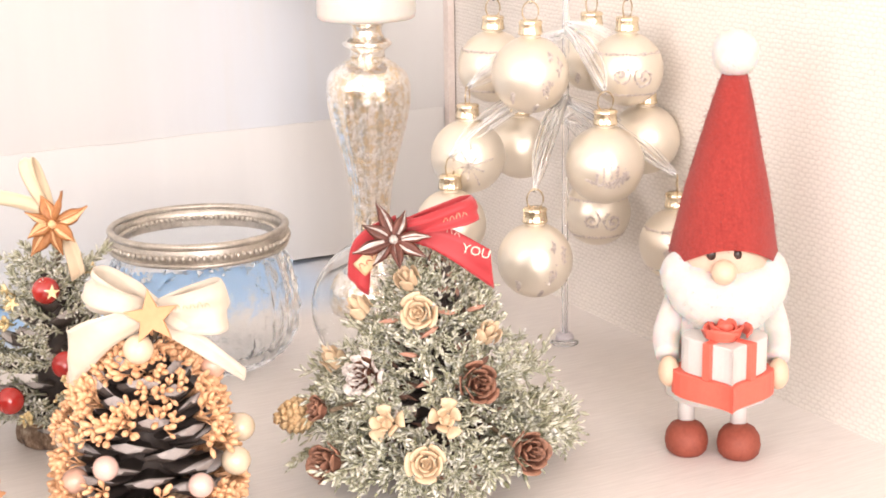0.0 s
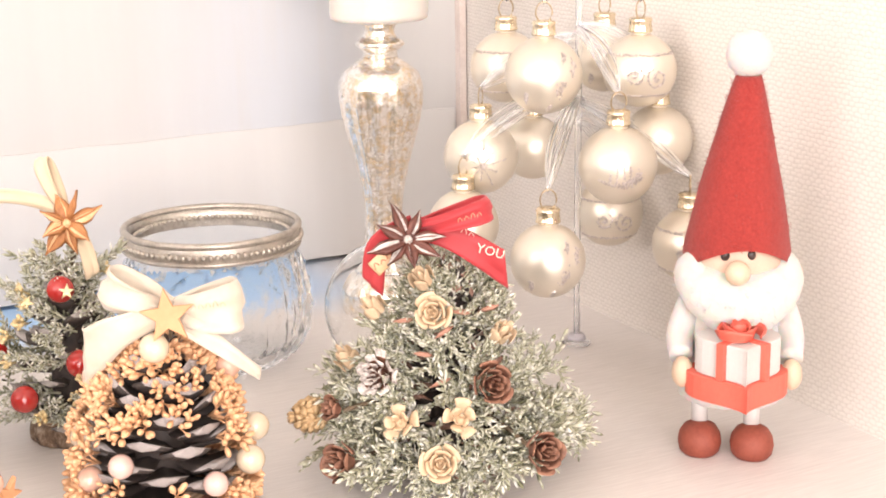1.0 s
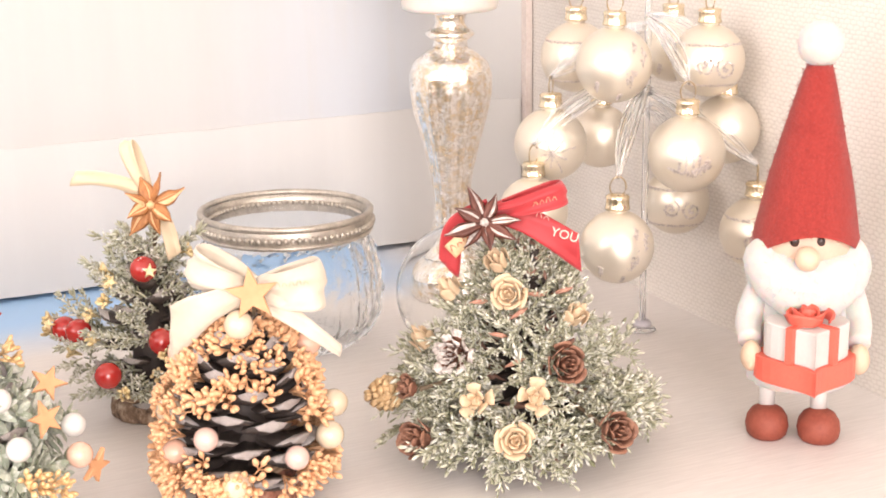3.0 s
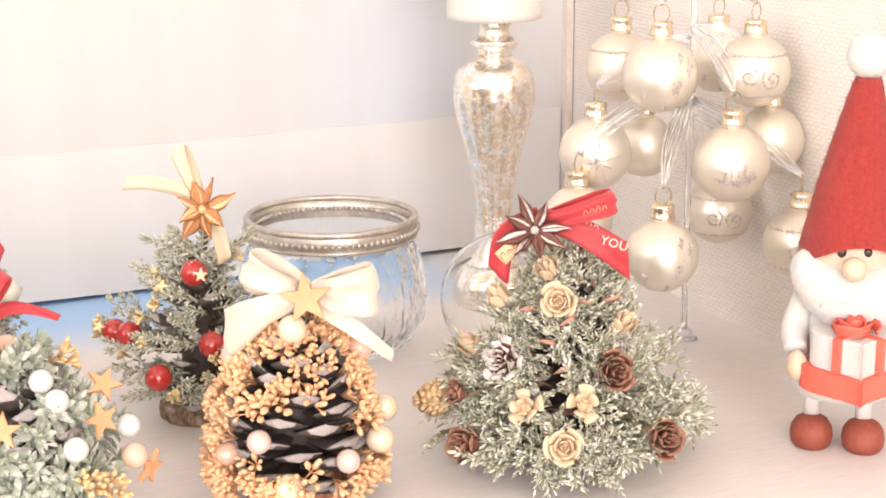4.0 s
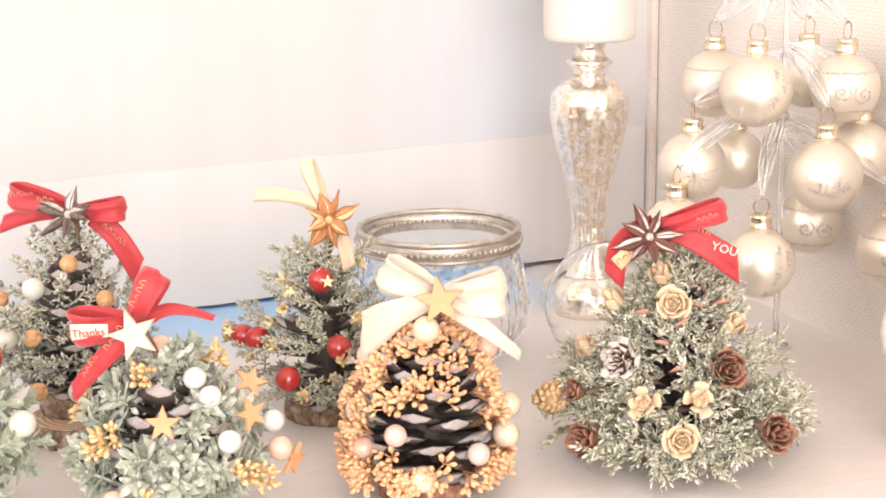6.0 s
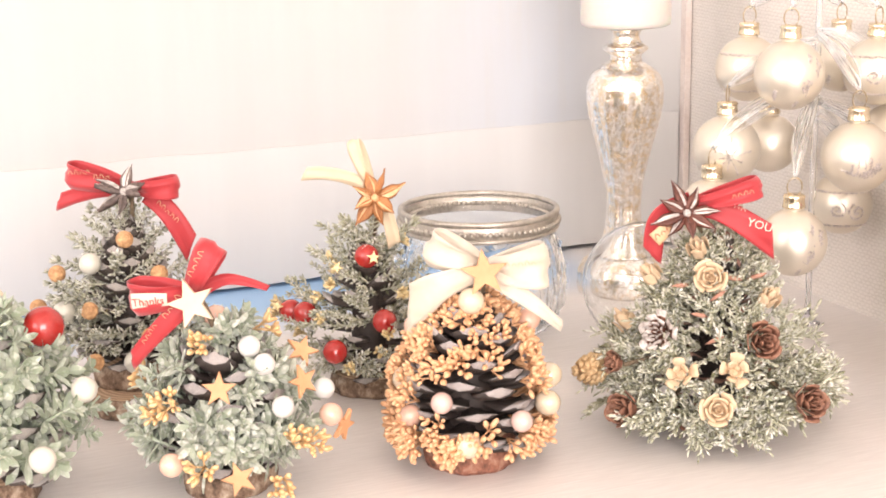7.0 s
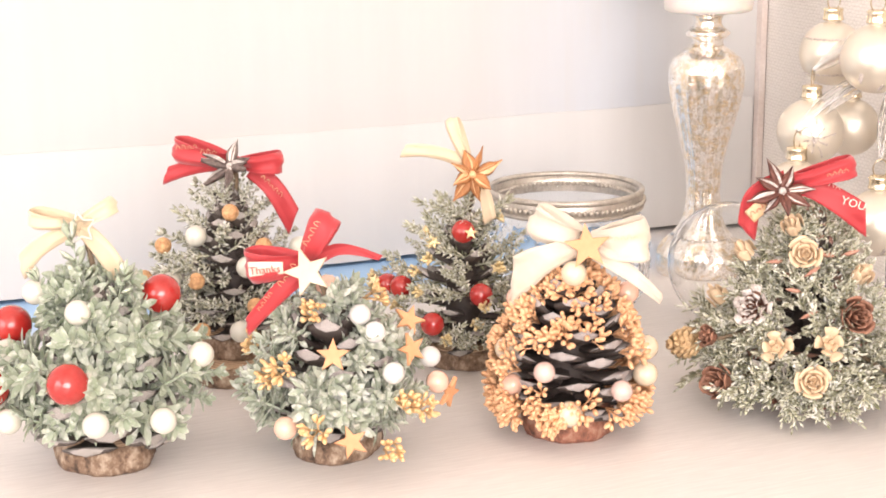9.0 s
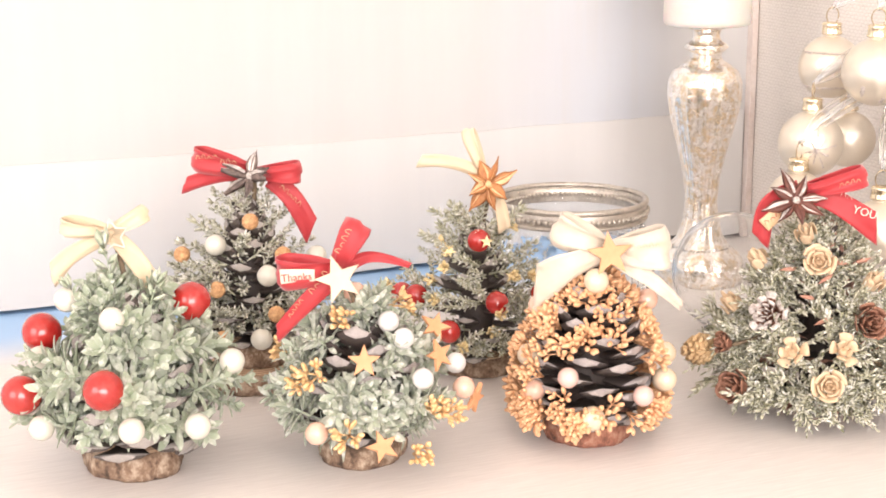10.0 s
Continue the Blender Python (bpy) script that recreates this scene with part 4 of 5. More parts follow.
# pine cone dressed with gold buds and pearls
def gold_cone():
    ax = (-0.1075, -0.057)
    prof = [(0.009, 0.021), (0.013, 0.0275), (0.018, 0.0300), (0.028, 0.0310), (0.038, 0.0290), (0.047, 0.0240), (0.054, 0.0190), (0.062, 0.0120), (0.068, 0.0060)]
    t = thing("gold_cone", "pine cone with gold buds, pearls and cream bow on bark slice", "decoration", Matrix.Translation((*ax, 0)), "miniature trees")
    wood_slice(t, 0.0170, 0.0128, bark_red, 0, 8)
    pine_cone(t, prof, "dark", 80, 0.0150, 9, 0.86)
    q = random.Random(12)
    sprays = [mesh_of("gold_spray", bud_cluster(s, 16, 0.0086, 0.00125), gold_paint) for s in range(5)]
    n = 0
    while n < 168:
        a, s = q.uniform(-math.pi, math.pi), q.random() ** 0.85
        z = 0.0145 + 0.051 * s if n % 3 < 2 else q.uniform(0.0150, 0.0205)
        s = (z - 0.0140) / 0.0515
        front = (a + math.pi / 2 + math.pi) % (2 * math.pi) - math.pi
        lowest = 0.0235 - 0.004 * math.sin(2.2 * front + 0.4)
        if abs(front) < 0.85 and lowest < z < 0.0395 + 0.002 * math.sin(5 * front) and q.random() > 0.04:
            continue
        if -0.8 < front < -0.1 and 0.0505 < z < 0.057 and q.random() > 0.3:
            continue
        n += 1
        r = lerp_profile(prof, z)
        way = Vector((math.cos(a), math.sin(a), -0.05 + 0.75 * s + q.uniform(-.35, .35)))
        k = q.uniform(0.72, 1.0)
        root = max(0.002, r - 0.0064 * k)
        tagged(place("gold_spray", sprays[q.randrange(5)], t, facing(Vector((math.cos(a) * root, math.sin(a) * root, z - 0.002)), way, q.uniform(0, 6), k)), kind="stuff")
    beads(t, "pearl", drawn_in(shifted([(-0.1047, -0.0735, 0.0675), (-0.1325, -0.0665, 0.0355), (-0.0755, -0.0480, 0.0323), (-0.0755, -0.0610, 0.0252), (-0.1051, -0.0871, 0.0165)], ax), 0.0020), 0.0049, pearl_cream, "cream pearl")
    beads(t, "pearl", drawn_in(shifted([(-0.1290, -0.0620, 0.0548), (-0.1300, -0.0730, 0.0228), (-0.083, -0.052, 0.0555)], ax), 0.0020), 0.0044, pearl_pink, "peach pearl")
    beads(t, "pearl", drawn_in(shifted([(-0.1156, -0.0862, 0.0323), (-0.0848, -0.0801, 0.0240)], ax), 0.0020), 0.0041, pearl_mauve, "mauve pearl")
    c = Vector((-0.1000, -0.064, 0.0778)) - Vector((*ax, 0))
    b = Bow(c, 0.000184, (276, 550))
    bow = part("bow", Geo().ball(0.0035, 0, Matrix.Translation(b.at(268, 548))), ribbon_cream, t, "cream cotton bow with faint print")
    part("loop", b.loop((272, 548), (160, 502), 72, 0.006, 0.0, 0.0017), ribbon_cream, bow)
    part("loop", b.loop((280, 548), (398, 538), 84, 0.006, 0.0, 0.0017), ribbon_cream, bow)
    part("tail", b.tail([(262, 550), (205, 568), (168, 586), (120, 626)], 40, 84, 0.009, 1.1), ribbon_cream, bow)
    part("tail", b.tail([(292, 562), (345, 588), (390, 622), (428, 660)], 40, 20, 0.009, -0.7), ribbon_cream, bow)
    scribble(b.at(150, 590, 0.0065), (1, 0, 0.35), (-0.2, 0, 1), 5, petal_straw, bow, 0.0019)
    scribble(b.at(318, 535, 0.0088), (1, 0, 0.1), (0, 0, 1), 5, petal_straw, bow, 0.0019)
    part("wooden_star", star_geo(0.0092), star_orange, t, "orange wooden star", facing(c + Vector((0.0, -0.0085, 0.0005)), (0.05, -1, 0.2), 0.12))
    stem_to(t, (0, 0, 0.055), c, 0.0012)


# tree with red berries and an orange star anise
def berry_tree():
    ax = (-0.1585, 0.026)
    prof = [(0.0125, 0.022), (0.018, 0.032), (0.03, 0.0355), (0.045, 0.0285), (0.058, 0.016), (0.066, 0.006), (0.070, 0.003)]
    t = thing("berry_tree", "small frosted juniper tree with red berries and orange star anise", "decoration", Matrix.Translation((*ax, 0)), "miniature trees")
    wood_slice(t, 0.0160, 0.0085, bark, 0, 13)
    pine_cone(t, [(0.009, 0.020), (0.02, 0.027), (0.035, 0.025), (0.055, 0.013), (0.066, 0.004)], "grey", 46, 0.0115, 14)
    sprigs(t, JUNIPER, prof, 128, 0.018, 0.019, 15, (0.75, 1.25), (-0.2, 0.5), None, 0.0, (0.5, 1.0, 1.6))
    sprigs(t, JUNIPER, [(0.054, 0.010), (0.068, 0.004)], 8, 0.017, 0.019, 16, (0.9, 1.2), (0.6, 1.4))
    sprigs(t, JUNIPER, prof, 48, 0.0235, 0.019, 17, (0.9, 1.25), (0.0, 0.6), None, 0.0, (1.3, 1.8))
    beads(t, "berry", shifted([(-0.1564, 0.0103, 0.0637), (-0.1847, 0.0160, 0.0368), (-0.1681, -0.006, 0.0266), (-0.1474, -0.0034, 0.0394), (-0.1285, 0.0113, 0.0402), (-0.192, 0.022, 0.036)], ax), 0.0052, berry_red, "glossy red berry")
    cube = mesh_of("gold_bit", bud_cluster(77, 8, 0.0032, 0.0011), gold_pale)
    for i, p in enumerate(shifted([(-0.172, 0.0181, 0.0600), (-0.169, 0.012, 0.0577), (-0.1698, 0.0069, 0.0518), (-0.1967, 0.0229, 0.0393), (-0.1419, 0.0052, 0.0492), (-0.1737, 0.001, 0.0386), (-0.1614, -0.007, 0.0194), (-0.1975, 0.023, 0.034), (-0.1461, -0.0052, 0.0346), (-0.1443, 0.0246, 0.0668), (-0.176, 0.008, 0.046), (-0.150, -0.004, 0.026), (-0.135, 0.012, 0.047), (-0.186, 0.016, 0.028)], ax)):
        place("gold_bit", cube, t, facing(p, outward(p, 0.4), i), "pale gold bud")
    me = mesh_of("gold_star", star_geo(0.0031, 0.0012), gold_pale)
    for i, p in enumerate(shifted([(-0.1525, 0.0048, 0.0644), (-0.1414, 0.0047, 0.0491), (-0.1974, 0.0187, 0.0389), (-0.169, 0.009, 0.059)], ax)):
        place("gold_star", me, t, facing(p, (0, -1, 0.3), i * 1.1), "tiny pale gold star")
    c = Vector((-0.1525, 0.018, 0.0884)) - Vector((*ax, 0))
    b = Bow(c, 0.000246, (867, 328))
    bow = part("bow", Geo().ball(0.003, 0, Matrix.Translation(b.at(860, 318))), ribbon_gold, t, "pale gold ribbon bow")
    part("loop", b.loop((860, 322), (828, 238), 26, 0.004), ribbon_gold, bow)
    part("tail", b.tail([(858, 314), (818, 298), (780, 291), (742, 293)], 25, 23, 0.002, 0.6), ribbon_gold, bow)
    part("tail", b.tail([(872, 335), (888, 370), (896, 412)], 20, 24, 0.002, -0.5), ribbon_gold, bow)
    part("star_anise", anise_geo(0.0136, 5, 0.4), (anise_orange, anise_tan), t, "orange-brown star anise", facing(c + Vector((0, -0.006, 0)), (0.15, -1, 0.2), 0.3))
    stem_to(t, (0, 0.004, 0.06), c, 0.0012)


# round silvery tree with a red bow and wooden stars
def star_tree():
    ax = (-0.1944, -0.0875)
    prof = [(0.0155, 0.029), (0.020, 0.035), (0.029, 0.036), (0.042, 0.031), (0.052, 0.022), (0.062, 0.009)]
    t = thing("star_tree", "small powdery-leaved tree with wooden stars, pearls and red bow", "decoration", Matrix.Translation((*ax, 0)), "miniature trees")
    wood_slice(t, 0.0172, 0.009, bark, 0, 23)
    pine_cone(t, [(0.010, 0.022), (0.02, 0.030), (0.035, 0.028), (0.05, 0.018), (0.060, 0.007)], "dark", 50, 0.0155, 24)
    sprigs(t, PALE, prof, 158, 0.0175, 0.018, 25, (0.75, 1.15), (-0.2, 0.6), lambda a, z: abs(a + 1.75) < 0.5 and 0.036 < z < 0.05, 0.0, (1.0, 1.6, 2.2))
    me = mesh_of("wooden_star", star_geo(0.0064), star_orange)
    for i, (p, n) in enumerate(zip(shifted([(-0.1885, -0.1190, 0.0476), (-0.1661, -0.084, 0.0515), (-0.1632, -0.098, 0.0443), (-0.1503, -0.0899, 0.0251), (-0.181, -0.1265, 0.0178)], ax), ((0.1, -1, 0.35), (0.5, -0.8, 0.8), (0.8, -0.7, 0.3), (0.9, -0.4, -0.2), (0.3, -1, 0.7)))):
        place("wooden_star", me, t, facing(p, n, i * 0.7), "wooden star")
    beads(t, "pearl", shifted([(-0.182, -0.0991, 0.0573), (-0.1677, -0.1123, 0.0395), (-0.1581, -0.0858, 0.0377), (-0.2254, -0.0949, 0.0315), (-0.176, -0.103, 0.052)], ax), 0.0040, pearl_white, "white pearl")
    beads(t, "pearl", shifted([(-0.1543, -0.0937, 0.0305), (-0.2058, -0.1229, 0.0209), (-0.196, -0.0896, 0.0654)], ax), 0.0043, pearl_pink, "peach pearl")
    sprays = [mesh_of("gold_spray", bud_cluster(50 + s, 20, 0.0072, 0.0011), gold_bright) for s in range(3)]
    for i, p in enumerate(shifted([(-0.2066, -0.115, 0.0416), (-0.1982, -0.0975, 0.0593), (-0.1823, -0.0847, 0.0616), (-0.1934, -0.1267, 0.0221), (-0.1694, -0.1185, 0.0125), (-0.1592, -0.1083, 0.025), (-0.2222, -0.0893, 0.043), (-0.165, -0.1138, 0.0295), (-0.212, -0.108, 0.037)], ax)):
        place("gold_spray", sprays[i % 3], t, facing(p * 0.97, outward(p, 0.3), i, 1.0), "gold bud spray")
    c = Vector((-0.198, -0.104, 0.077)) - Vector((*ax, 0))
    b = Bow(c, 0.000203, (606, 482))
    bow = part("bow", Geo().ball(0.003, 0, Matrix.Translation(b.at(592, 476))), ribbon_red, t, "red ribbon bow with cream printed stripe")
    part("loop", b.loop((590, 482), (636, 392), 52, 0.005), ribbon_red, bow)
    part("loop", b.loop((592, 478), (486, 484), 62, 0.006), ribbon_red, bow)
    part("stripe", b.tail([(560, 479), (530, 480), (497, 483)], 22, 27, 0.0074, 0.0, False, True), ink_pale, bow, "cream printed stripe")
    letters("Thanks", 0.0040, ink_red, bow, Matrix.Translation(b.at(528, 482, 0.0088)) @ Matrix.Rotation(radians(90), 4, "X") @ Matrix.Rotation(radians(6), 4, "Z"), "red printed word")
    part("tail", b.tail([(592, 486), (555, 520), (520, 555), (482, 596)], 40, 26, 0.003, 0.9), ribbon_red, bow)
    part("tail", b.tail([(612, 470), (650, 455), (690, 458), (728, 468)], 26, 10, 0.002, 0.3, True), ribbon_red, bow)
    scribble(b.at(553, 515, 0.0055), (0.55, 0, 0.75), (-0.7, 0, 0.5), 4, ink_gold, bow, 0.0022)
    scribble(b.at(604, 440, 0.0068), (0.45, 0, 0.8), (-0.8, 0, 0.4), 4, ink_gold, bow, 0.0022)
    scribble(b.at(512, 560, 0.0052), (0.55, 0, 0.75), (-0.7, 0, 0.5), 4, ink_gold, bow, 0.0018)
    part("wooden_star", star_geo(0.0092), star_cream, t, "large cream wooden star", facing(c + Vector((0.0, -0.010, 0.0)), (-0.05, -1, 0.15), 0.35))
    stem_to(t, (0, -0.003, 0.05), c, 0.0012)


# mint-green tree with white pearls and large red berries
def pearl_tree():
    ax = (-0.2795, -0.106)
    prof = [(0.0195, 0.033), (0.025, 0.040), (0.036, 0.041), (0.050, 0.034), (0.060, 0.021), (0.067, 0.012), (0.071, 0.006)]
    t = thing("pearl_tree", "small mint-leaved tree with ivory pearls, red berries and gold bow", "decoration", Matrix.Translation((*ax, 0)), "miniature trees")
    wood_slice(t, 0.0192, 0.0105, bark, 0, 33)
    pine_cone(t, [(0.011, 0.028), (0.02, 0.036), (0.035, 0.032), (0.05, 0.023), (0.066, 0.008)], "grey", 52, 0.0175, 34)
    sprigs(t, MINT, prof, 172, 0.0185, 0.019, 35, (0.75, 1.2), (-0.2, 0.6), None, 0.0, (1.0, 1.6, 2.4))
    leader = mesh_of("sprig", needle_sprig(61, 0.023, 0.0108, 0.0015, 0.0021), mint_green)
    place("sprig", leader, t, facing((-0.003, -0.004, 0.064), (-0.1, -0.15, 1)), "upright leading sprig")
    place("sprig", leader, t, facing((0.007, -0.006, 0.056), (0.4, -0.2, 1), 1.0, 0.85))
    place("sprig", leader, t, facing((-0.010, -0.006, 0.055), (-0.5, -0.2, 1), 2.0, 0.8))
    beads(t, "berry", shifted([(-0.2773, -0.1465, 0.0430), (-0.3140, -0.129, 0.0345), (-0.2565, -0.1010, 0.0640), (-0.3125, -0.1080, 0.0525)], ax), 0.0075, berry_red, "large glossy red berry")
    beads(t, "pearl", shifted([(-0.2786, -0.1290, 0.0640), (-0.3104, -0.1181, 0.0453), (-0.3047, -0.1357, 0.0245), (-0.267, -0.1495, 0.0294), (-0.2458, -0.1393, 0.0282), (-0.2386, -0.1135, 0.0449), (-0.3003, -0.1133, 0.0669)], ax), 0.0047, pearl_ivory, "ivory pearl")
    c = Vector((-0.284, -0.105, 0.0905)) - Vector((*ax, 0))
    b = Bow(c, 0.000203, (200, 415))
    bow = part("bow", Geo().ball(0.0028, 0, Matrix.Translation(b.at(193, 412))), ribbon_gold, t, "pale gold ribbed ribbon bow")
    part("loop", b.loop((196, 412), (106, 402), 34, 0.005), ribbon_gold, bow)
    part("loop", b.loop((194, 410), (264, 376), 32, 0.005), ribbon_gold, bow)
    part("tail", b.tail([(194, 418), (150, 438), (112, 462), (82, 494)], 28, 36, 0.002, 0.8), ribbon_gold, bow)
    part("tail", b.tail([(200, 418), (226, 440), (250, 470), (266, 502)], 30, 40, 0.002, -0.8), ribbon_gold, bow)
    outline = [Vector((x, y, 0)) for x, y in star_shape(0.0062, 0.5)]
    part("wire_star", Geo().tube([p for i, a in enumerate(outline) for p in (a, (a + outline[(i + 1) % 10]) / 2)], 0.00045, 5, 0, None, True), pearl_ivory, t, "cream open star charm", facing(c + Vector((0.0018, -0.0065, 0.0005)), (0, -1, 0.15), 0.2))
    stem_to(t, (0, 0, 0.06), c, 0.0011)


# taller dark tree on two slices, with a red bow and grey star anise
def bead_tree():
    ax = (-0.2575, 0.004)
    prof = [(0.026, 0.026), (0.031, 0.034), (0.042, 0.033), (0.06, 0.021), (0.073, 0.010), (0.082, 0.004)]
    t = thing("bead_tree", "small dark frosted tree with wicker beads on two wood slices", "decoration", Matrix.Translation((*ax, 0)), "miniature trees")
    wood_slice(t, 0.0218, 0.0085, bark, 0, 43, (0.002, -0.006))
    wood_slice(t, 0.0165, 0.0105, bark, 0.009, 44)
    pine_cone(t, [(0.021, 0.024), (0.03, 0.031), (0.045, 0.027), (0.06, 0.018), (0.078, 0.006)], "grey", 64, 0.0125, 45)
    sprigs(t, ROSEMARY, prof, 74, 0.018, 0.020, 46, (0.75, 1.2), (-0.2, 0.7), None, 0.0, (0.4, 0.8, 1.2))
    sprigs(t, JUNIPER, prof, 36, 0.016, 0.019, 48, (0.75, 1.2), (-0.4, 0.6))
    sprigs(t, ROSEMARY, [(0.060, 0.014), (0.080, 0.004)], 7, 0.019, 0.020, 47, (0.8, 1.2), (0.6, 1.5))
    sprigs(t, ROSEMARY, prof, 44, 0.0255, 0.020, 49, (0.9, 1.25), (0.1, 0.8), lambda a, z: z > 0.062, 0.0, (1.3, 1.8))
    beads(t, "pearl", shifted([(-0.2679, -0.0136, 0.0651), (-0.2426, -0.0271, 0.0554), (-0.2785, -0.0191, 0.0457), (-0.2442, -0.0357, 0.0301), (-0.2272, 0.0035, 0.0571)], ax), 0.0046, pearl_ivory, "ivory pearl")
    beads(t, "wicker_bead", shifted([(-0.2521, -0.0154, 0.076), (-0.2841, -0.0086, 0.0594), (-0.2642, -0.0289, 0.0493), (-0.2381, -0.0162, 0.062), (-0.2382, -0.0325, 0.0402), (-0.2605, -0.0363, 0.0299), (-0.2927, -0.0101, 0.045)], ax), 0.0036, bead_orange, "orange wicker bead")
    c = Vector((-0.2530, -0.0005, 0.0936)) - Vector((*ax, 0))
    b = Bow(c, 0.000248, (456, 312))
    bow = part("bow", Geo().ball(0.003, 0, Matrix.Translation(b.at(456, 308))), ribbon_red, t, "red printed ribbon bow")
    part("loop", b.loop((452, 306), (350, 284), 42, 0.006), ribbon_red, bow)
    part("tail", b.tail([(445, 308), (400, 312), (365, 320), (332, 332)], 26, 26, 0.003, 0.9), ribbon_red, bow)
    part("loop", b.loop((462, 308), (538, 306), 36, 0.005), ribbon_red, bow)
    part("tail", b.tail([(485, 318), (515, 340), (536, 368), (556, 408)], 32, 38, 0.002, -0.9), ribbon_red, bow)
    scribble(b.at(362, 282, 0.0078), (1, 0, 0.05), (0, 0, 1), 4, ink_gold, bow, 0.002)
    scribble(b.at(405, 288, 0.0078), (1, 0, 0.0), (0, 0, 1), 3, ink_gold, bow, 0.002)
    scribble(b.at(505, 330, 0.0045), (0.6, 0, -0.6), (0.5, 0, 0.6), 5, ink_gold, bow, 0.002)
    part("star_anise", anise_geo(0.0134, 7, 0.6), (anise_grey, anise_white), t, "frosted grey star anise", facing(c + Vector((0, -0.0085, 0.0005)), (0.05, -0.8, 0.75), 0.1))
    stem_to(t, (0, 0.002, 0.07), c, 0.0012)


cedar_tree()
gold_cone()
berry_tree()
star_tree()
pearl_tree()
bead_tree()


# glass jar with a beaded metal rim
def jar():
    t = thing("glass_jar", "clear embossed glass jar with beaded pewter rim, empty", "jar", Matrix.Translation((-0.1185, 0.1195, 0)))
    low = Matrix.Diagonal((1, 1, 0.945, 1))

    def relief(a, r, z):
        if r < 0.034 or z < 0.004 or z > 0.05:
            return r
        k = 11
        u, v = a * k / math.pi, (z - 0.004) / 0.046
        d = abs((u + v * 2.2) % 1 - 0.5)
        e = abs((u - v * 2.2) % 1 - 0.5)
        leaf = abs(math.sin(u * 3.1 + 9 * v)) * 0.4
        return r + 0.0011 * (max(0, 0.16 - d) + max(0, 0.16 - e)) / 0.16 - 0.0006 * leaf

    outer = [(0.0235, 0.0), (0.031, 0.0015), (0.0375, 0.008), (0.0410, 0.017), (0.0418, 0.026), (0.0408, 0.036), (0.0385, 0.046), (0.0368, 0.053), (0.0368, 0.0645)]
    rr, hh = np.interp(np.linspace(0, 8, 49), range(9), [p[0] for p in outer]), np.interp(np.linspace(0, 8, 49), range(9), [p[1] for p in outer])
    prof = [(float(a), float(b)) for a, b in zip(rr, hh)]
    inner = [(0.0350, 0.0645), (0.0348, 0.052), (0.0383, 0.036), (0.0392, 0.026), (0.0375, 0.015), (0.031, 0.006), (1e-7, 0.0045)]
    g = Geo().lathe([(1e-7, 0.0012), *prof, *inner], 176, 0, None, relief)
    part("bowl", g, glass, t, "clear pressed glass with leaf relief", low).visible_shadow = False
    band = Geo()
    ring = lambda R, z, n=120: [(R * math.cos(2 * math.pi * i / n), R * math.sin(2 * math.pi * i / n), z) for i in range(n)]
    band.tube(ring(0.0382, 0.0648), 0.0016, 10, 0, None, True)
    band.tube(ring(0.0384, 0.0566), 0.0011, 8, 0, None, True)
    band.lathe([(0.0371, 0.056), (0.0386, 0.0575), (0.0390, 0.0605), (0.0384, 0.064), (0.0371, 0.0655), (0.0369, 0.06), (0.0371, 0.056)], 96, caps=False)
    rim = part("rim", band, pewter, t, "aged pewter rim band", Matrix.Translation((0, 0, -0.0028)) @ Matrix.Diagonal((0.985, 0.985, 0.98, 1)))
    bead = Geo()
    for x, y, z in ring(0.0393, 0.0600, 84):
        bead.ball(0.00125, 0, Matrix.Translation((x, y, z)), 8, 6, (1, 1, 1.15))
    part("beading", bead, pewter, rim, "row of raised beads")
    inside = Geo()
    for x, y, z in ring(0.0348, 0.0605, 84):
        inside.ball(0.00115, 0, Matrix.Translation((x, y, z)), 8, 6)
    part("beading", inside, pewter, rim, "beads showing inside the rim")


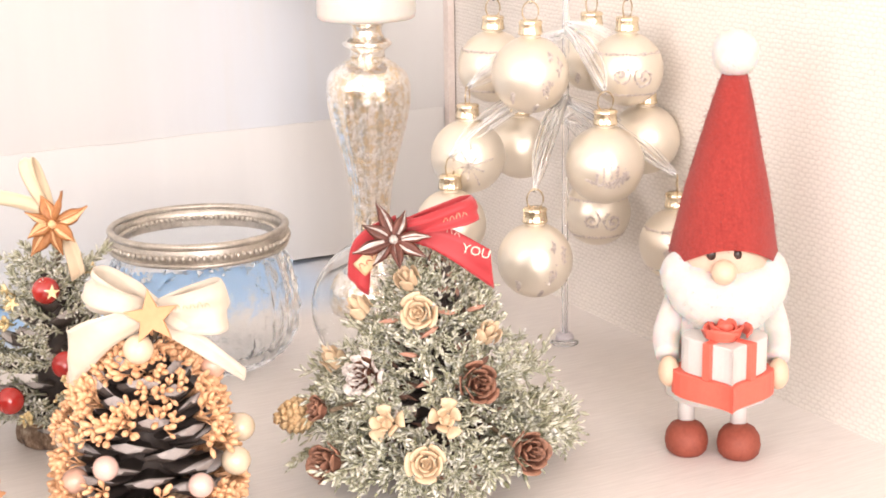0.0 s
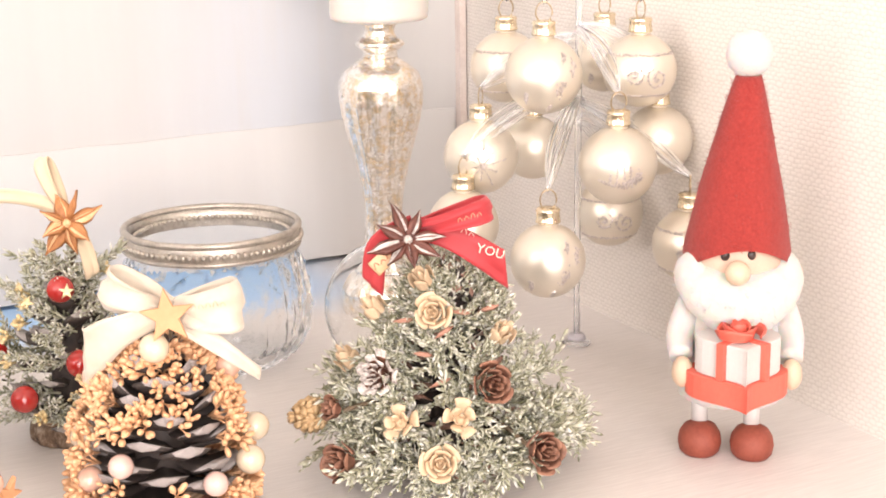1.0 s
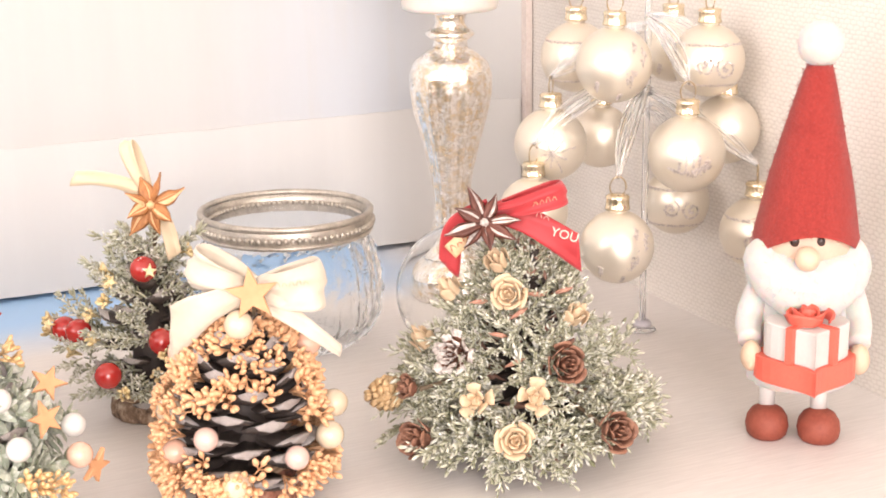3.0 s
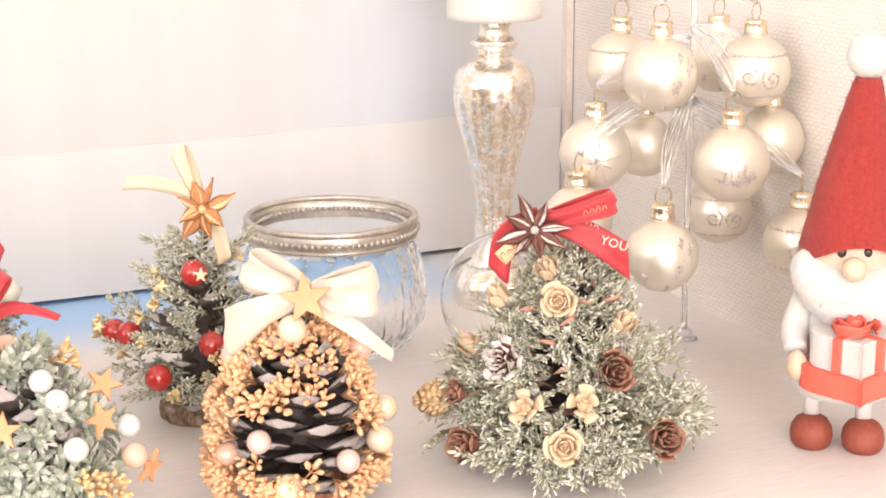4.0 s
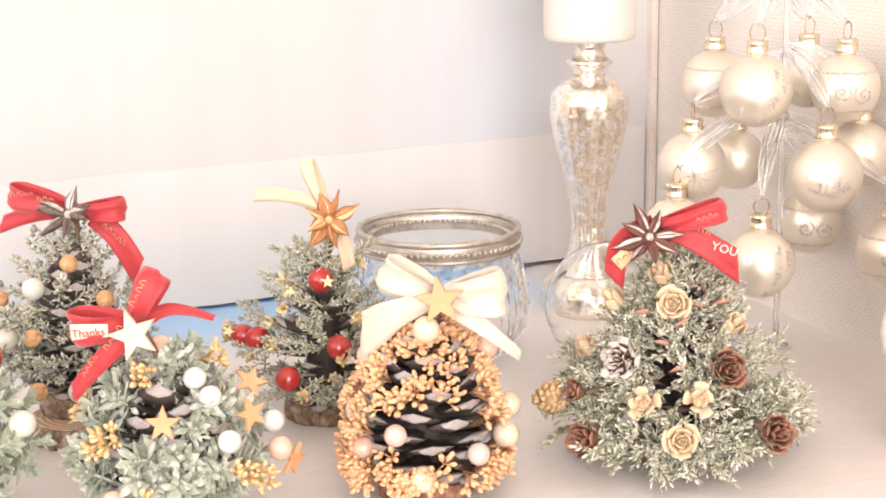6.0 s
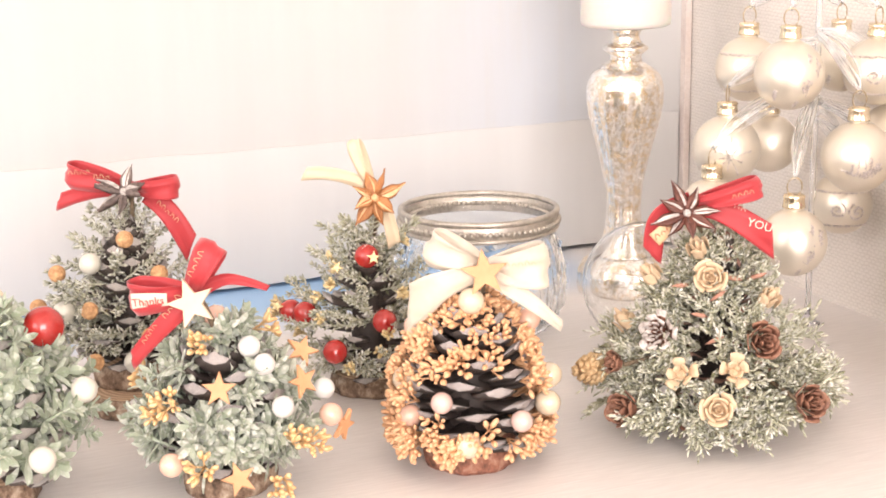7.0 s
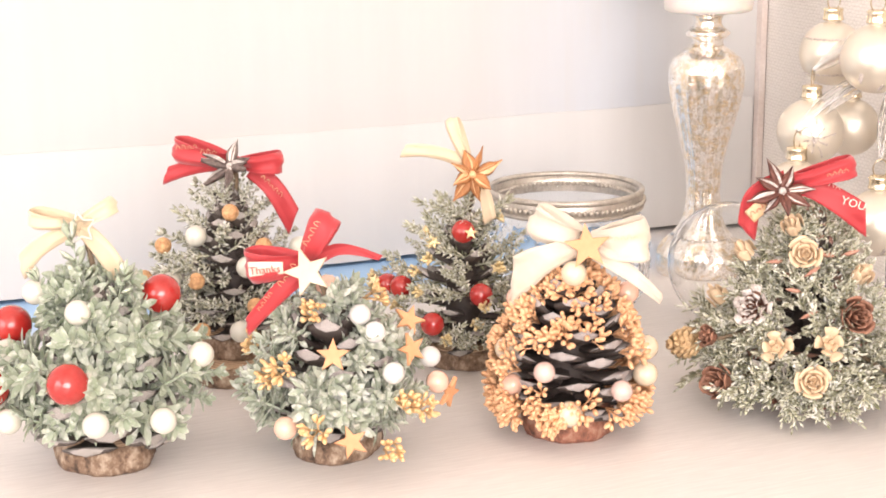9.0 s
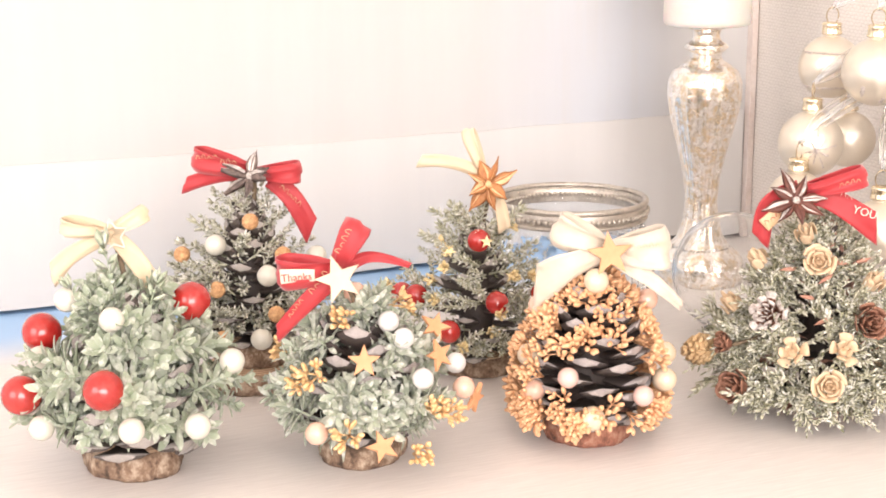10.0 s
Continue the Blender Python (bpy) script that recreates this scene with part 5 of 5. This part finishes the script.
# mercury-glass candlestick
def candlestick():
    t = thing("candlestick", "antiqued mercury-glass candlestick with fluted stem and foot", "candlestick", Matrix.Translation((-0.0485, 0.198, 0)))
    pts = [(0.0, 0.0238), (0.003, 0.0245), (0.011, 0.0240), (0.0165, 0.0215), (0.021, 0.0160), (0.026, 0.0120), (0.034, 0.0094), (0.046, 0.0084), (0.060, 0.0098), (0.075, 0.0132), (0.090, 0.0172),
           (0.102, 0.0195), (0.110, 0.0198), (0.116, 0.0178), (0.120, 0.0128), (0.1225, 0.0088), (0.1255, 0.0078), (0.1275, 0.0105), (0.1292, 0.0120), (0.1310, 0.0105), (0.1330, 0.0074), (0.1365, 0.0070), (0.1390, 0.0090), (0.1402, 0.014)]
    zs = np.linspace(0, 0.1402, 90)
    prof = [(float(np.interp(z, [p[0] for p in pts], [p[1] for p in pts])), float(z)) for z in zs]
    flute = lambda a, r, z: r * (1 + 0.035 * math.cos(12 * a) * min(1, max(0, (0.118 - z) / 0.02)) * min(1, z / 0.02))
    pieces = (("foot", 0, 14, "flared silvered foot"), ("stem", 13, 79, "fluted silvered stem, flaked with gold"), ("collar", 78, 85, "ringed silvered collar"), ("cup", 84, 90, "shallow silvered cup"))
    for name, i, j, label in pieces:
        part(name, Geo().lathe([(1e-7, prof[i][1] + 0.0002), *prof[i:j], (1e-7, prof[j - 1][1] - 0.0002)], 96, 0, None, flute), mercury, t, label)
    c = thing("candle", "thick cream pillar candle", "candle", Matrix.Translation((-0.0485, 0.198, 0.1407)))
    part("wax", Geo().lathe([(0.0215, 0), (0.0228, 0.0008), (0.0232, 0.003), (0.0232, 0.058), (0.0222, 0.0605), (0.017, 0.0605), (0.006, 0.0585), (1e-7, 0.058)], 56), wax, c)
    part("wick", Geo().tube([(0, 0, 0.0575), (0.0004, 0, 0.062), (0.0012, 0, 0.066)], 0.0007, 6), eye_dark, c, "dark wick")


# round clear globe
def glass_globe():
    t = thing("glass_globe", "round clear blown-glass globe on a small foot", "glass globe", Matrix.Translation((-0.0385, 0.098, 0.0006)))
    R, w, zc = 0.0295, 0.0009, 0.0295
    out = [(R * math.sin(a) + 1e-7, zc - R * math.cos(a)) for a in np.linspace(0.0, math.pi, 56)]
    inn = [((R - w) * math.sin(a) + 1e-7, zc - (R - w) * math.cos(a)) for a in np.linspace(math.pi, 0.0, 56)]
    for name, prof in (("globe", out), ("inner_face", inn)):
        part(name, Geo().lathe([(float(a), float(b)) for a, b in prof], 80), thin_glass, t).visible_shadow = False
    part("foot", Geo().lathe([(0.0125, 0), (0.0130, 0.0008), (0.010, 0.0016), (1e-7, 0.0017)], 48), thin_glass, t, "thin clear foot").visible_shadow = False


# clear tree hung with champagne baubles
POLE = (0.0415, 0.137)


def on_ball(r, lon, lat):
    lon, lat = radians(lon), radians(lat)
    return Vector((r * math.sin(lon) * math.cos(lat), -r * math.cos(lon) * math.cos(lat), r * math.sin(lat)))


def motif_geo(kind, r, seed):
    """Glitter grains strewn along painted lines."""
    q, g, s = random.Random(seed), Geo(), r * 1.001

    def grains(points, n, spread_out, size=(0.00024, 0.0005)):
        line = [Vector((*p, 0)) for p in points]
        for k in range(n):
            f = q.random() * (len(line) - 1)
            i = min(int(f), len(line) - 2)
            p = line[i].lerp(line[i + 1], f - i)
            g.ball(q.uniform(*size), 0, Matrix.Translation(on_ball(s, p.x + q.gauss(0, spread_out), p.y + q.gauss(0, spread_out))), 5, 4)

    if kind == "snowflake":
        for k in range(10):
            a, ln = radians(k * 36 + 12), (26 if k % 2 else 40)
            grains([(2, -4), (2 + ln * math.cos(a), -4 + ln * math.sin(a))], 34, 0.6, (0.0002, 0.0004))
    elif kind == "crown":
        grains([(-34 + 6.5 * i, -12 - 12 * math.sin(math.pi * i / 10) + 0.9 * i) for i in range(11)], 110, 1.6)
        grains([(2 + 3.6 * i, -22 + 1.9 * i) for i in range(9)], 120, 3.2)
        for k, h in ((-16, 2), (-6, 14), (4, 22), (13, 14), (24, 8)):
            grains([(k, -18), (k + 1, h - 4)], 22, 0.9)
    elif kind == "scroll":
        for lat in (30, -36):
            grains([(-85 + 10 * i, lat) for i in range(18)], 170, 0.9)
        for x0, y0, turn_way, size in ((24, -6, 1, 18), (-14, -2, -1, 16)):
            grains([(x0 + turn_way * (size - 0.68 * i) * math.cos(i * 0.42 + 2), y0 + (size - 0.68 * i) * math.sin(i * 0.42 + 2)) for i in range(24)], 150, 1.0)
    else:
        for x0, y0, w in ((26, -14, 12), (-32, -30, 9), (50, 16, 14), (34, 32, 8), (10, -50, 8)):
            grains([(x0 - w * 0.5, y0 - w * 0.8), (x0, y0), (x0 + w * 0.2, y0 + w * 0.9)], 60, w * 0.24)
    return g


def bauble(p, r, motif, seed, hook_turn):
    t = thing("bauble", {"snowflake": "champagne satin glass bauble with glitter snowflake", "crown": "champagne satin glass bauble with glitter crown", "scroll": "champagne satin glass bauble with glitter scrolls",
                         "patches": "champagne satin glass bauble with glitter patches", "": "plain champagne satin glass bauble"}[motif], "bauble", Matrix.Translation(p), "baubles on the clear tree")
    part("globe", Geo().ball(r, 0, None, 48, 32).lathe([(0.0042, r * 0.93), (0.0040, r + 0.0022)], 24), bauble_satin, t)
    crimp = lambda a, q, z: q * (1 + 0.05 * math.sin(14 * a) * (1 if z < r + 0.004 else 0.3))
    cap = part("cap", Geo().lathe([(0.0048, r + 0.0005), (0.0050, r + 0.0012), (0.0047, r + 0.0018), (0.0046, r + 0.0048), (0.0050, r + 0.0056), (0.0044, r + 0.0064), (1e-7, r + 0.0068)], 56, 0, None, crimp), cap_gold, t, "gold foil cap")
    n = 20
    ring = [(0.0034 * math.sin(2 * math.pi * i / n), 0, r + 0.0098 - 0.0042 * math.cos(2 * math.pi * i / n)) for i in range(n)]
    part("hook", Geo().tube(ring, 0.00035, 6, 0, Matrix.Rotation(hook_turn, 4, "Z"), True), wire_brass, cap, "thin brass wire loop")
    if motif:
        tagged(part("glitter_motif", motif_geo(motif, r, seed), glitter, t, "silver glitter motif"), kind="stuff")
    return Vector(p) + Vector((0, 0, r + 0.0132))


def clear_tree():
    balls = [((0.026, 0.074, 0.0565), 0.0153, "patches", 0.2), ((0.0553, 0.093, 0.0917), 0.0162, "crown", 0.3), ((-0.001, 0.122, 0.0900), 0.0160, "snowflake", 1.3), ((0.0252, 0.104, 0.1275), 0.0160, "patches", 0.1),
             ((0.0658, 0.116, 0.1275), 0.0155, "scroll", 0.9), ((0.0103, 0.150, 0.1245), 0.0158, "scroll", 0.4), ((0.0745, 0.122, 0.0965), 0.0150, "", 0.5), ((-0.0085, 0.105, 0.0640), 0.0150, "", 1.0),
             ((0.0850, 0.092, 0.0580), 0.0152, "scroll", 1.5), ((0.0530, 0.145, 0.1280), 0.0140, "patches", 0.7), ((0.0225, 0.162, 0.0860), 0.0145, "", 0.7), ((0.0560, 0.142, 0.0600), 0.0150, "scroll", 0.3)]
    hangs = [bauble(p, r, k, i, h) for i, (p, r, k, h) in enumerate(balls)]
    t = thing("clear_ornament_tree", "clear acrylic ornament tree standing on a thin round base", "ornament stand", Matrix.Translation((*POLE, 0)))
    part("pole", Geo().tube([(0, 0, 0.002), (0, 0, 0.12), (0, 0, 0.24)], 0.0015, 14), acrylic, t, "clear acrylic pole").visible_shadow = False
    part("base", Geo().lathe([(0.0062, 0.0005), (0.0064, 0.0009), (0.006, 0.0014), (0.004, 0.0022), (1e-7, 0.0022)], 56), acrylic, t, "clear round base").visible_shadow = False
    # Small grey dome put where a soft dark smudge lies.
    part("foot_spot", Geo().lathe([(0.0042, 0.0027), (0.0040, 0.004), (0.003, 0.0052), (1e-7, 0.0054)], 24), stuff("violet_grey_spot", (0.42, 0.39, 0.42), (0.54, 0.51, 0.53), 0.6), t, "small violet-grey spot at the pole's foot")
    q = random.Random(5)
    for h in hangs:
        e = h - Vector((*POLE, 0))
        away = Vector((e.x, e.y, 0))
        root = Vector((0, 0, min(0.235, e.z + 0.010 + 0.25 * away.length)))
        branch = None
        for k in range(8):
            o = Vector((q.uniform(-.002, .002), q.uniform(-.002, .002), q.uniform(-.003, .003)))
            line = smooth_line([root + o * 0.6, root + (e - root) * 0.35 + Vector((0, 0, 0.004)) + o * 1.6, root + (e - root) * 0.75 + Vector((0, 0, 0.0035)) + o * 1.8, e + Vector((0, 0, 0.0006)) + o * 0.25], 5)
            g = Geo().tube(line, lambda s: 0.00085 * (1.05 - 0.45 * s), 6)
            ob = part("branch" if branch is None else "strand", g, acrylic, t if branch is None else branch, "bundle of clear plastic strands" if branch is None else "")
            ob.visible_shadow = False
            branch = branch or ob
    for a in range(6):
        d = Vector((math.cos(a * 1.05 + 0.3), math.sin(a * 1.05 + 0.3) * 0.8, 0))
        g = Geo()
        for k in range(4):
            o = Vector((q.uniform(-.0015, .0015), q.uniform(-.0015, .0015), q.uniform(-.002, .002)))
            g.tube(smooth_line([Vector((0, 0, 0.185)) + o * 0.5, d * 0.018 + Vector((0, 0, 0.190)) + o, d * 0.036 + Vector((0, 0, 0.176)) + o], 5), 0.0007, 5)
        part("branch", g, acrylic, t, "bundle of clear plastic strands").visible_shadow = False


# wooden doll with a felt hat: one plain mesh
def doll():
    x, y = 0.0905, 0.0145
    g = Geo()
    T = lambda a, b, c: Matrix.Translation((a - x, b - y, c))
    for fx, fy in ((0.0800, 0.0075), (0.0987, 0.0035)):
        prof = [(0.0062, 0.0), (0.0075, 0.0015), (0.0081, 0.0045), (0.0076, 0.0078), (0.0060, 0.0104), (0.0033, 0.0120), (1e-7, 0.0124)]
        g.lathe(prof, 28, 0, T(fx, fy, 0) @ Matrix.Diagonal((1, 1.12, 1, 1)))
        g.tube([(fx - x, fy + 0.002 - y, 0.010), (fx - x, fy + 0.003 - y, 0.027)], 0.0031, 16, 1)
    g.lathe([(0.0185, 0.0205), (0.0195, 0.022), (0.0192, 0.030), (0.0178, 0.045), (0.0160, 0.056), (0.0140, 0.064), (0.010, 0.070)], 56, 2, T(x + 0.0015, y, 0), lambda a, r, z: r * (1 + 0.03 * math.sin(16 * a) * max(0, (0.034 - z) / 0.014)))
    for sx, hand in ((-1, (0.0715, -0.004, 0.0375)), (1, (0.1105, -0.005, 0.0365))):
        sh = (0.0925 + sx * 0.0155, 0.012, 0.0610)
        el = (0.0920 + sx * 0.0198, 0.0085, 0.0465)
        line = smooth_line([Vector(sh), Vector(el), Vector((hand[0] + sx * 0.0003, hand[1] + 0.003, hand[2] + 0.003))], 7)
        g.tube([v - Vector((x, y, 0)) for v in line], lambda s: 0.0043 + 0.0009 * math.sin(math.pi * min(1, s * 1.1)), 18, 2, None, False, (0.0, 1.0, 0.1))
        g.ball(0.0046, 3, T(hand[0], hand[1], hand[2] - 0.002), 18, 12, (0.85, 1, 1.25))
    g.ball(0.0185, 4, T(0.0925, 0.0155, 0.0735), 36, 22)
    g.ball(0.0045, 3, T(0.0898, -0.0068, 0.0730), 24, 16)
    for ex in (0.0860, 0.0952):
        g.ball(0.0017, 5, T(ex, -0.0015 if ex < 0.09 else -0.0018, 0.0780), 12, 8, (1, 0.6, 1.15))
    fluff = random.Random(31)

    def wool(bx, by, bz, r, sq, count, ln):
        for _ in range(count):
            d = Vector((fluff.gauss(0, 1), fluff.gauss(0, 1), fluff.gauss(0, 1))).normalized()
            p = Vector((bx - x + d.x * r * sq[0] * 0.97, by - y + d.y * r * sq[1] * 0.97, bz + d.z * r * sq[2] * 0.97))
            w = (d * 0.45 + Vector((fluff.uniform(-.6, .6), fluff.uniform(-.6, .6), fluff.uniform(-.9, .3)))).normalized()
            g.spindle(p, p + w * ln * fluff.uniform(0.5, 1.0), 0.00012, 6, 0.5, fluff.uniform(0, 6), 3)

    # beard and hair: one soft form swelling round several centres
    lumps = ((0.0925, 0.0040, 0.0605, 0.0165, (1.0, 0.76, 0.78)), (0.0775, 0.0105, 0.0680, 0.0082, (0.95, 1.1, 1.1)), (0.1078, 0.0105, 0.0675, 0.0082, (0.95, 1.1, 1.15)),
             (0.0822, 0.0045, 0.0635, 0.0098, (1.05, 0.95, 1)), (0.1030, 0.0045, 0.0630, 0.0098, (1.05, 0.95, 1)), (0.0925, 0.0005, 0.0555, 0.0095, (1.15, 0.8, 0.95)), (0.0925, 0.020, 0.062, 0.0175, (1.05, 0.8, 0.8)))
    heart_of = Vector((0.0925, 0.0085, 0.0620))
    cols, rows = 110, 70
    verts, faces, ways = [], [], []
    for j in range(rows + 1):
        for i in range(cols):
            lat, lon = math.pi * (j / rows - 0.5), 2 * math.pi * i / cols
            d = Vector((math.cos(lat) * math.cos(lon), math.cos(lat) * math.sin(lon), math.sin(lat)))
            total = 0.0
            for bx, by, bz, r, sq in lumps:
                o = heart_of - Vector((bx, by, bz))
                o, w = Vector((o.x / sq[0], o.y / sq[1], o.z / sq[2])), Vector((d.x / sq[0], d.y / sq[1], d.z / sq[2]))
                a, b, c = w.dot(w), o.dot(w), o.dot(o) - r * r
                disc = b * b - a * c
                if disc > 0 and -b + math.sqrt(disc) > 0:
                    total += (1000 * (-b + math.sqrt(disc)) / a) ** 9
            reach = total ** (1 / 9) / 1000
            p = heart_of + d * reach
            p += d * (0.0004 * noise.noise(p * 260) + 0.00025 * noise.noise(p * 700))
            verts.append(p - Vector((x, y, 0)))
            ways.append(d)
    for j in range(rows):
        for i in range(cols):
            a, b = j * cols + i, j * cols + (i + 1) % cols
            faces.append((a, b, b + cols, a + cols))
    g.put(verts, faces, 6)
    for _ in range(2600):
        k = fluff.randrange(len(verts))
        d = ways[k]
        w = (d * 0.4 + Vector((fluff.uniform(-.6, .6), fluff.uniform(-.6, .6), fluff.uniform(-1.0, .2)))).normalized()
        g.spindle(verts[k] - d * 0.0003, verts[k] + w * 0.0028 * fluff.uniform(0.5, 1.0), 0.00011, 6, 0.5, fluff.uniform(0, 6), 3)
    n, turns = 22, 44
    verts, faces = [], []
    for j in range(n + 1):
        s = j / n
        r = 0.0203 * (1 - s) ** 0.92 + 0.0046 * s + 0.0012 * math.sin(math.pi * s) * (1 - s)
        cx, cz = 0.0928 + 0.0022 * s ** 1.4 - x, 0.0705 + 0.0695 * s
        for i in range(turns):
            a = 2 * math.pi * i / turns
            rr = r * (1 + 0.012 * noise.noise((math.cos(a) * 3, math.sin(a) * 3, s * 6)))
            lift = 0.0098 * max(0, -math.sin(a)) ** 2 * (1 - s) ** 3
            verts.append(Vector((cx + rr * math.cos(a), 0.0158 - y + rr * math.sin(a), cz + lift)))
    for j in range(n):
        for i in range(turns):
            a, b = j * turns + i, j * turns + (i + 1) % turns
            faces.append((a, b, b + turns, a + turns))
    faces += [tuple(range(n * turns, (n + 1) * turns))]
    g.put(verts, faces, 7)
    for _ in range(1800):
        j, i = fluff.randrange(n), fluff.randrange(turns)
        p = verts[j * turns + i]
        p = p.lerp(verts[(j + 1) * turns + (i + 1) % turns], fluff.random())
        a = 2 * math.pi * i / turns
        d = Vector((math.cos(a), math.sin(a), 0.25))
        w = (d * 0.35 + Vector((-math.sin(a), math.cos(a), 0)) * fluff.uniform(-1, 1) + Vector((0, 0, fluff.uniform(-.8, .8)))).normalized()
        g.spindle(p - d * 0.0002, p + w * fluff.uniform(0.001, 0.0024), 0.00009, 7, 0.5, a, 3)
    g.ball(0.0083, 6, T(0.0950, 0.0160, 0.1475), 40, 28, (1, 1, 1), 0.03, 420)
    wool(0.0950, 0.0160, 0.1475, 0.0083, (1, 1, 1), 260, 0.0022)
    ob = part("wooden_doll", g, (boot_red, paint_white, wool_white, wood_nose, wood_face, eye_dark, wool_white, felt_red), None, "white-bearded wooden doll in tall red felt hat, holding a gift", Matrix.Translation((x, y, 0)))
    tagged(ob, category="doll")


def heart(width, n=44):
    k = width / 16
    pts = []
    for i in range(n):
        a = -2 * math.pi * i / n
        pts.append((16 * math.sin(a) ** 3 * k, (13 * math.cos(a) - 5 * math.cos(2 * a) - 2 * math.cos(3 * a) - math.cos(4 * a)) * k))
    return pts


def gift():
    t = thing("gift_box", "heart-shaped white gift box on coral tray with clay rose", "gift", Matrix.Translation((0.0905, -0.0115, 0.0285)))
    part("tray", Geo().prism(heart(0.0183), 0, 0.0092, 0, None, 0.0004), coral, t, "coral-red heart-shaped tray")
    part("box", Geo().prism(heart(0.0152), 0.0092, 0.0222, 0, Matrix.Translation((0, -0.0005, 0)), 0.0004), paint_white, t, "white heart-shaped box")
    for sx in (-1, 1):
        m = Matrix.Translation((sx * 0.0072, -0.0085, 0)) @ Matrix.Rotation(radians(sx * 44), 4, "Z")
        part("ribbon", Geo().box(-0.0014, 0.0014, -0.0018, 0.0125, 0.0093, 0.0228, 0, m, 0.0002), coral, t, "coral ribbon band")
    rose = part("clay_rose", Geo().ball(0.0031, 0, Matrix.Translation((0, 0, 0.0022)), 16, 10), coral, t, "coral clay rose", Matrix.Translation((-0.0008, -0.0012, 0.0228)))
    whole = rosette(3, 9, 0.0098, 0.16, 0.52, 1.5, 0.04, 0.12)
    each = 48
    for k in range(9):
        g = Geo()
        g.put(whole.v[k * each:(k + 1) * each], [tuple(v - k * each for v in f) for f in whole.f if k * each <= f[0] < (k + 1) * each])
        part("petal", g, coral, rose)


jar()
candlestick()
glass_globe()
clear_tree()
doll()
gift()
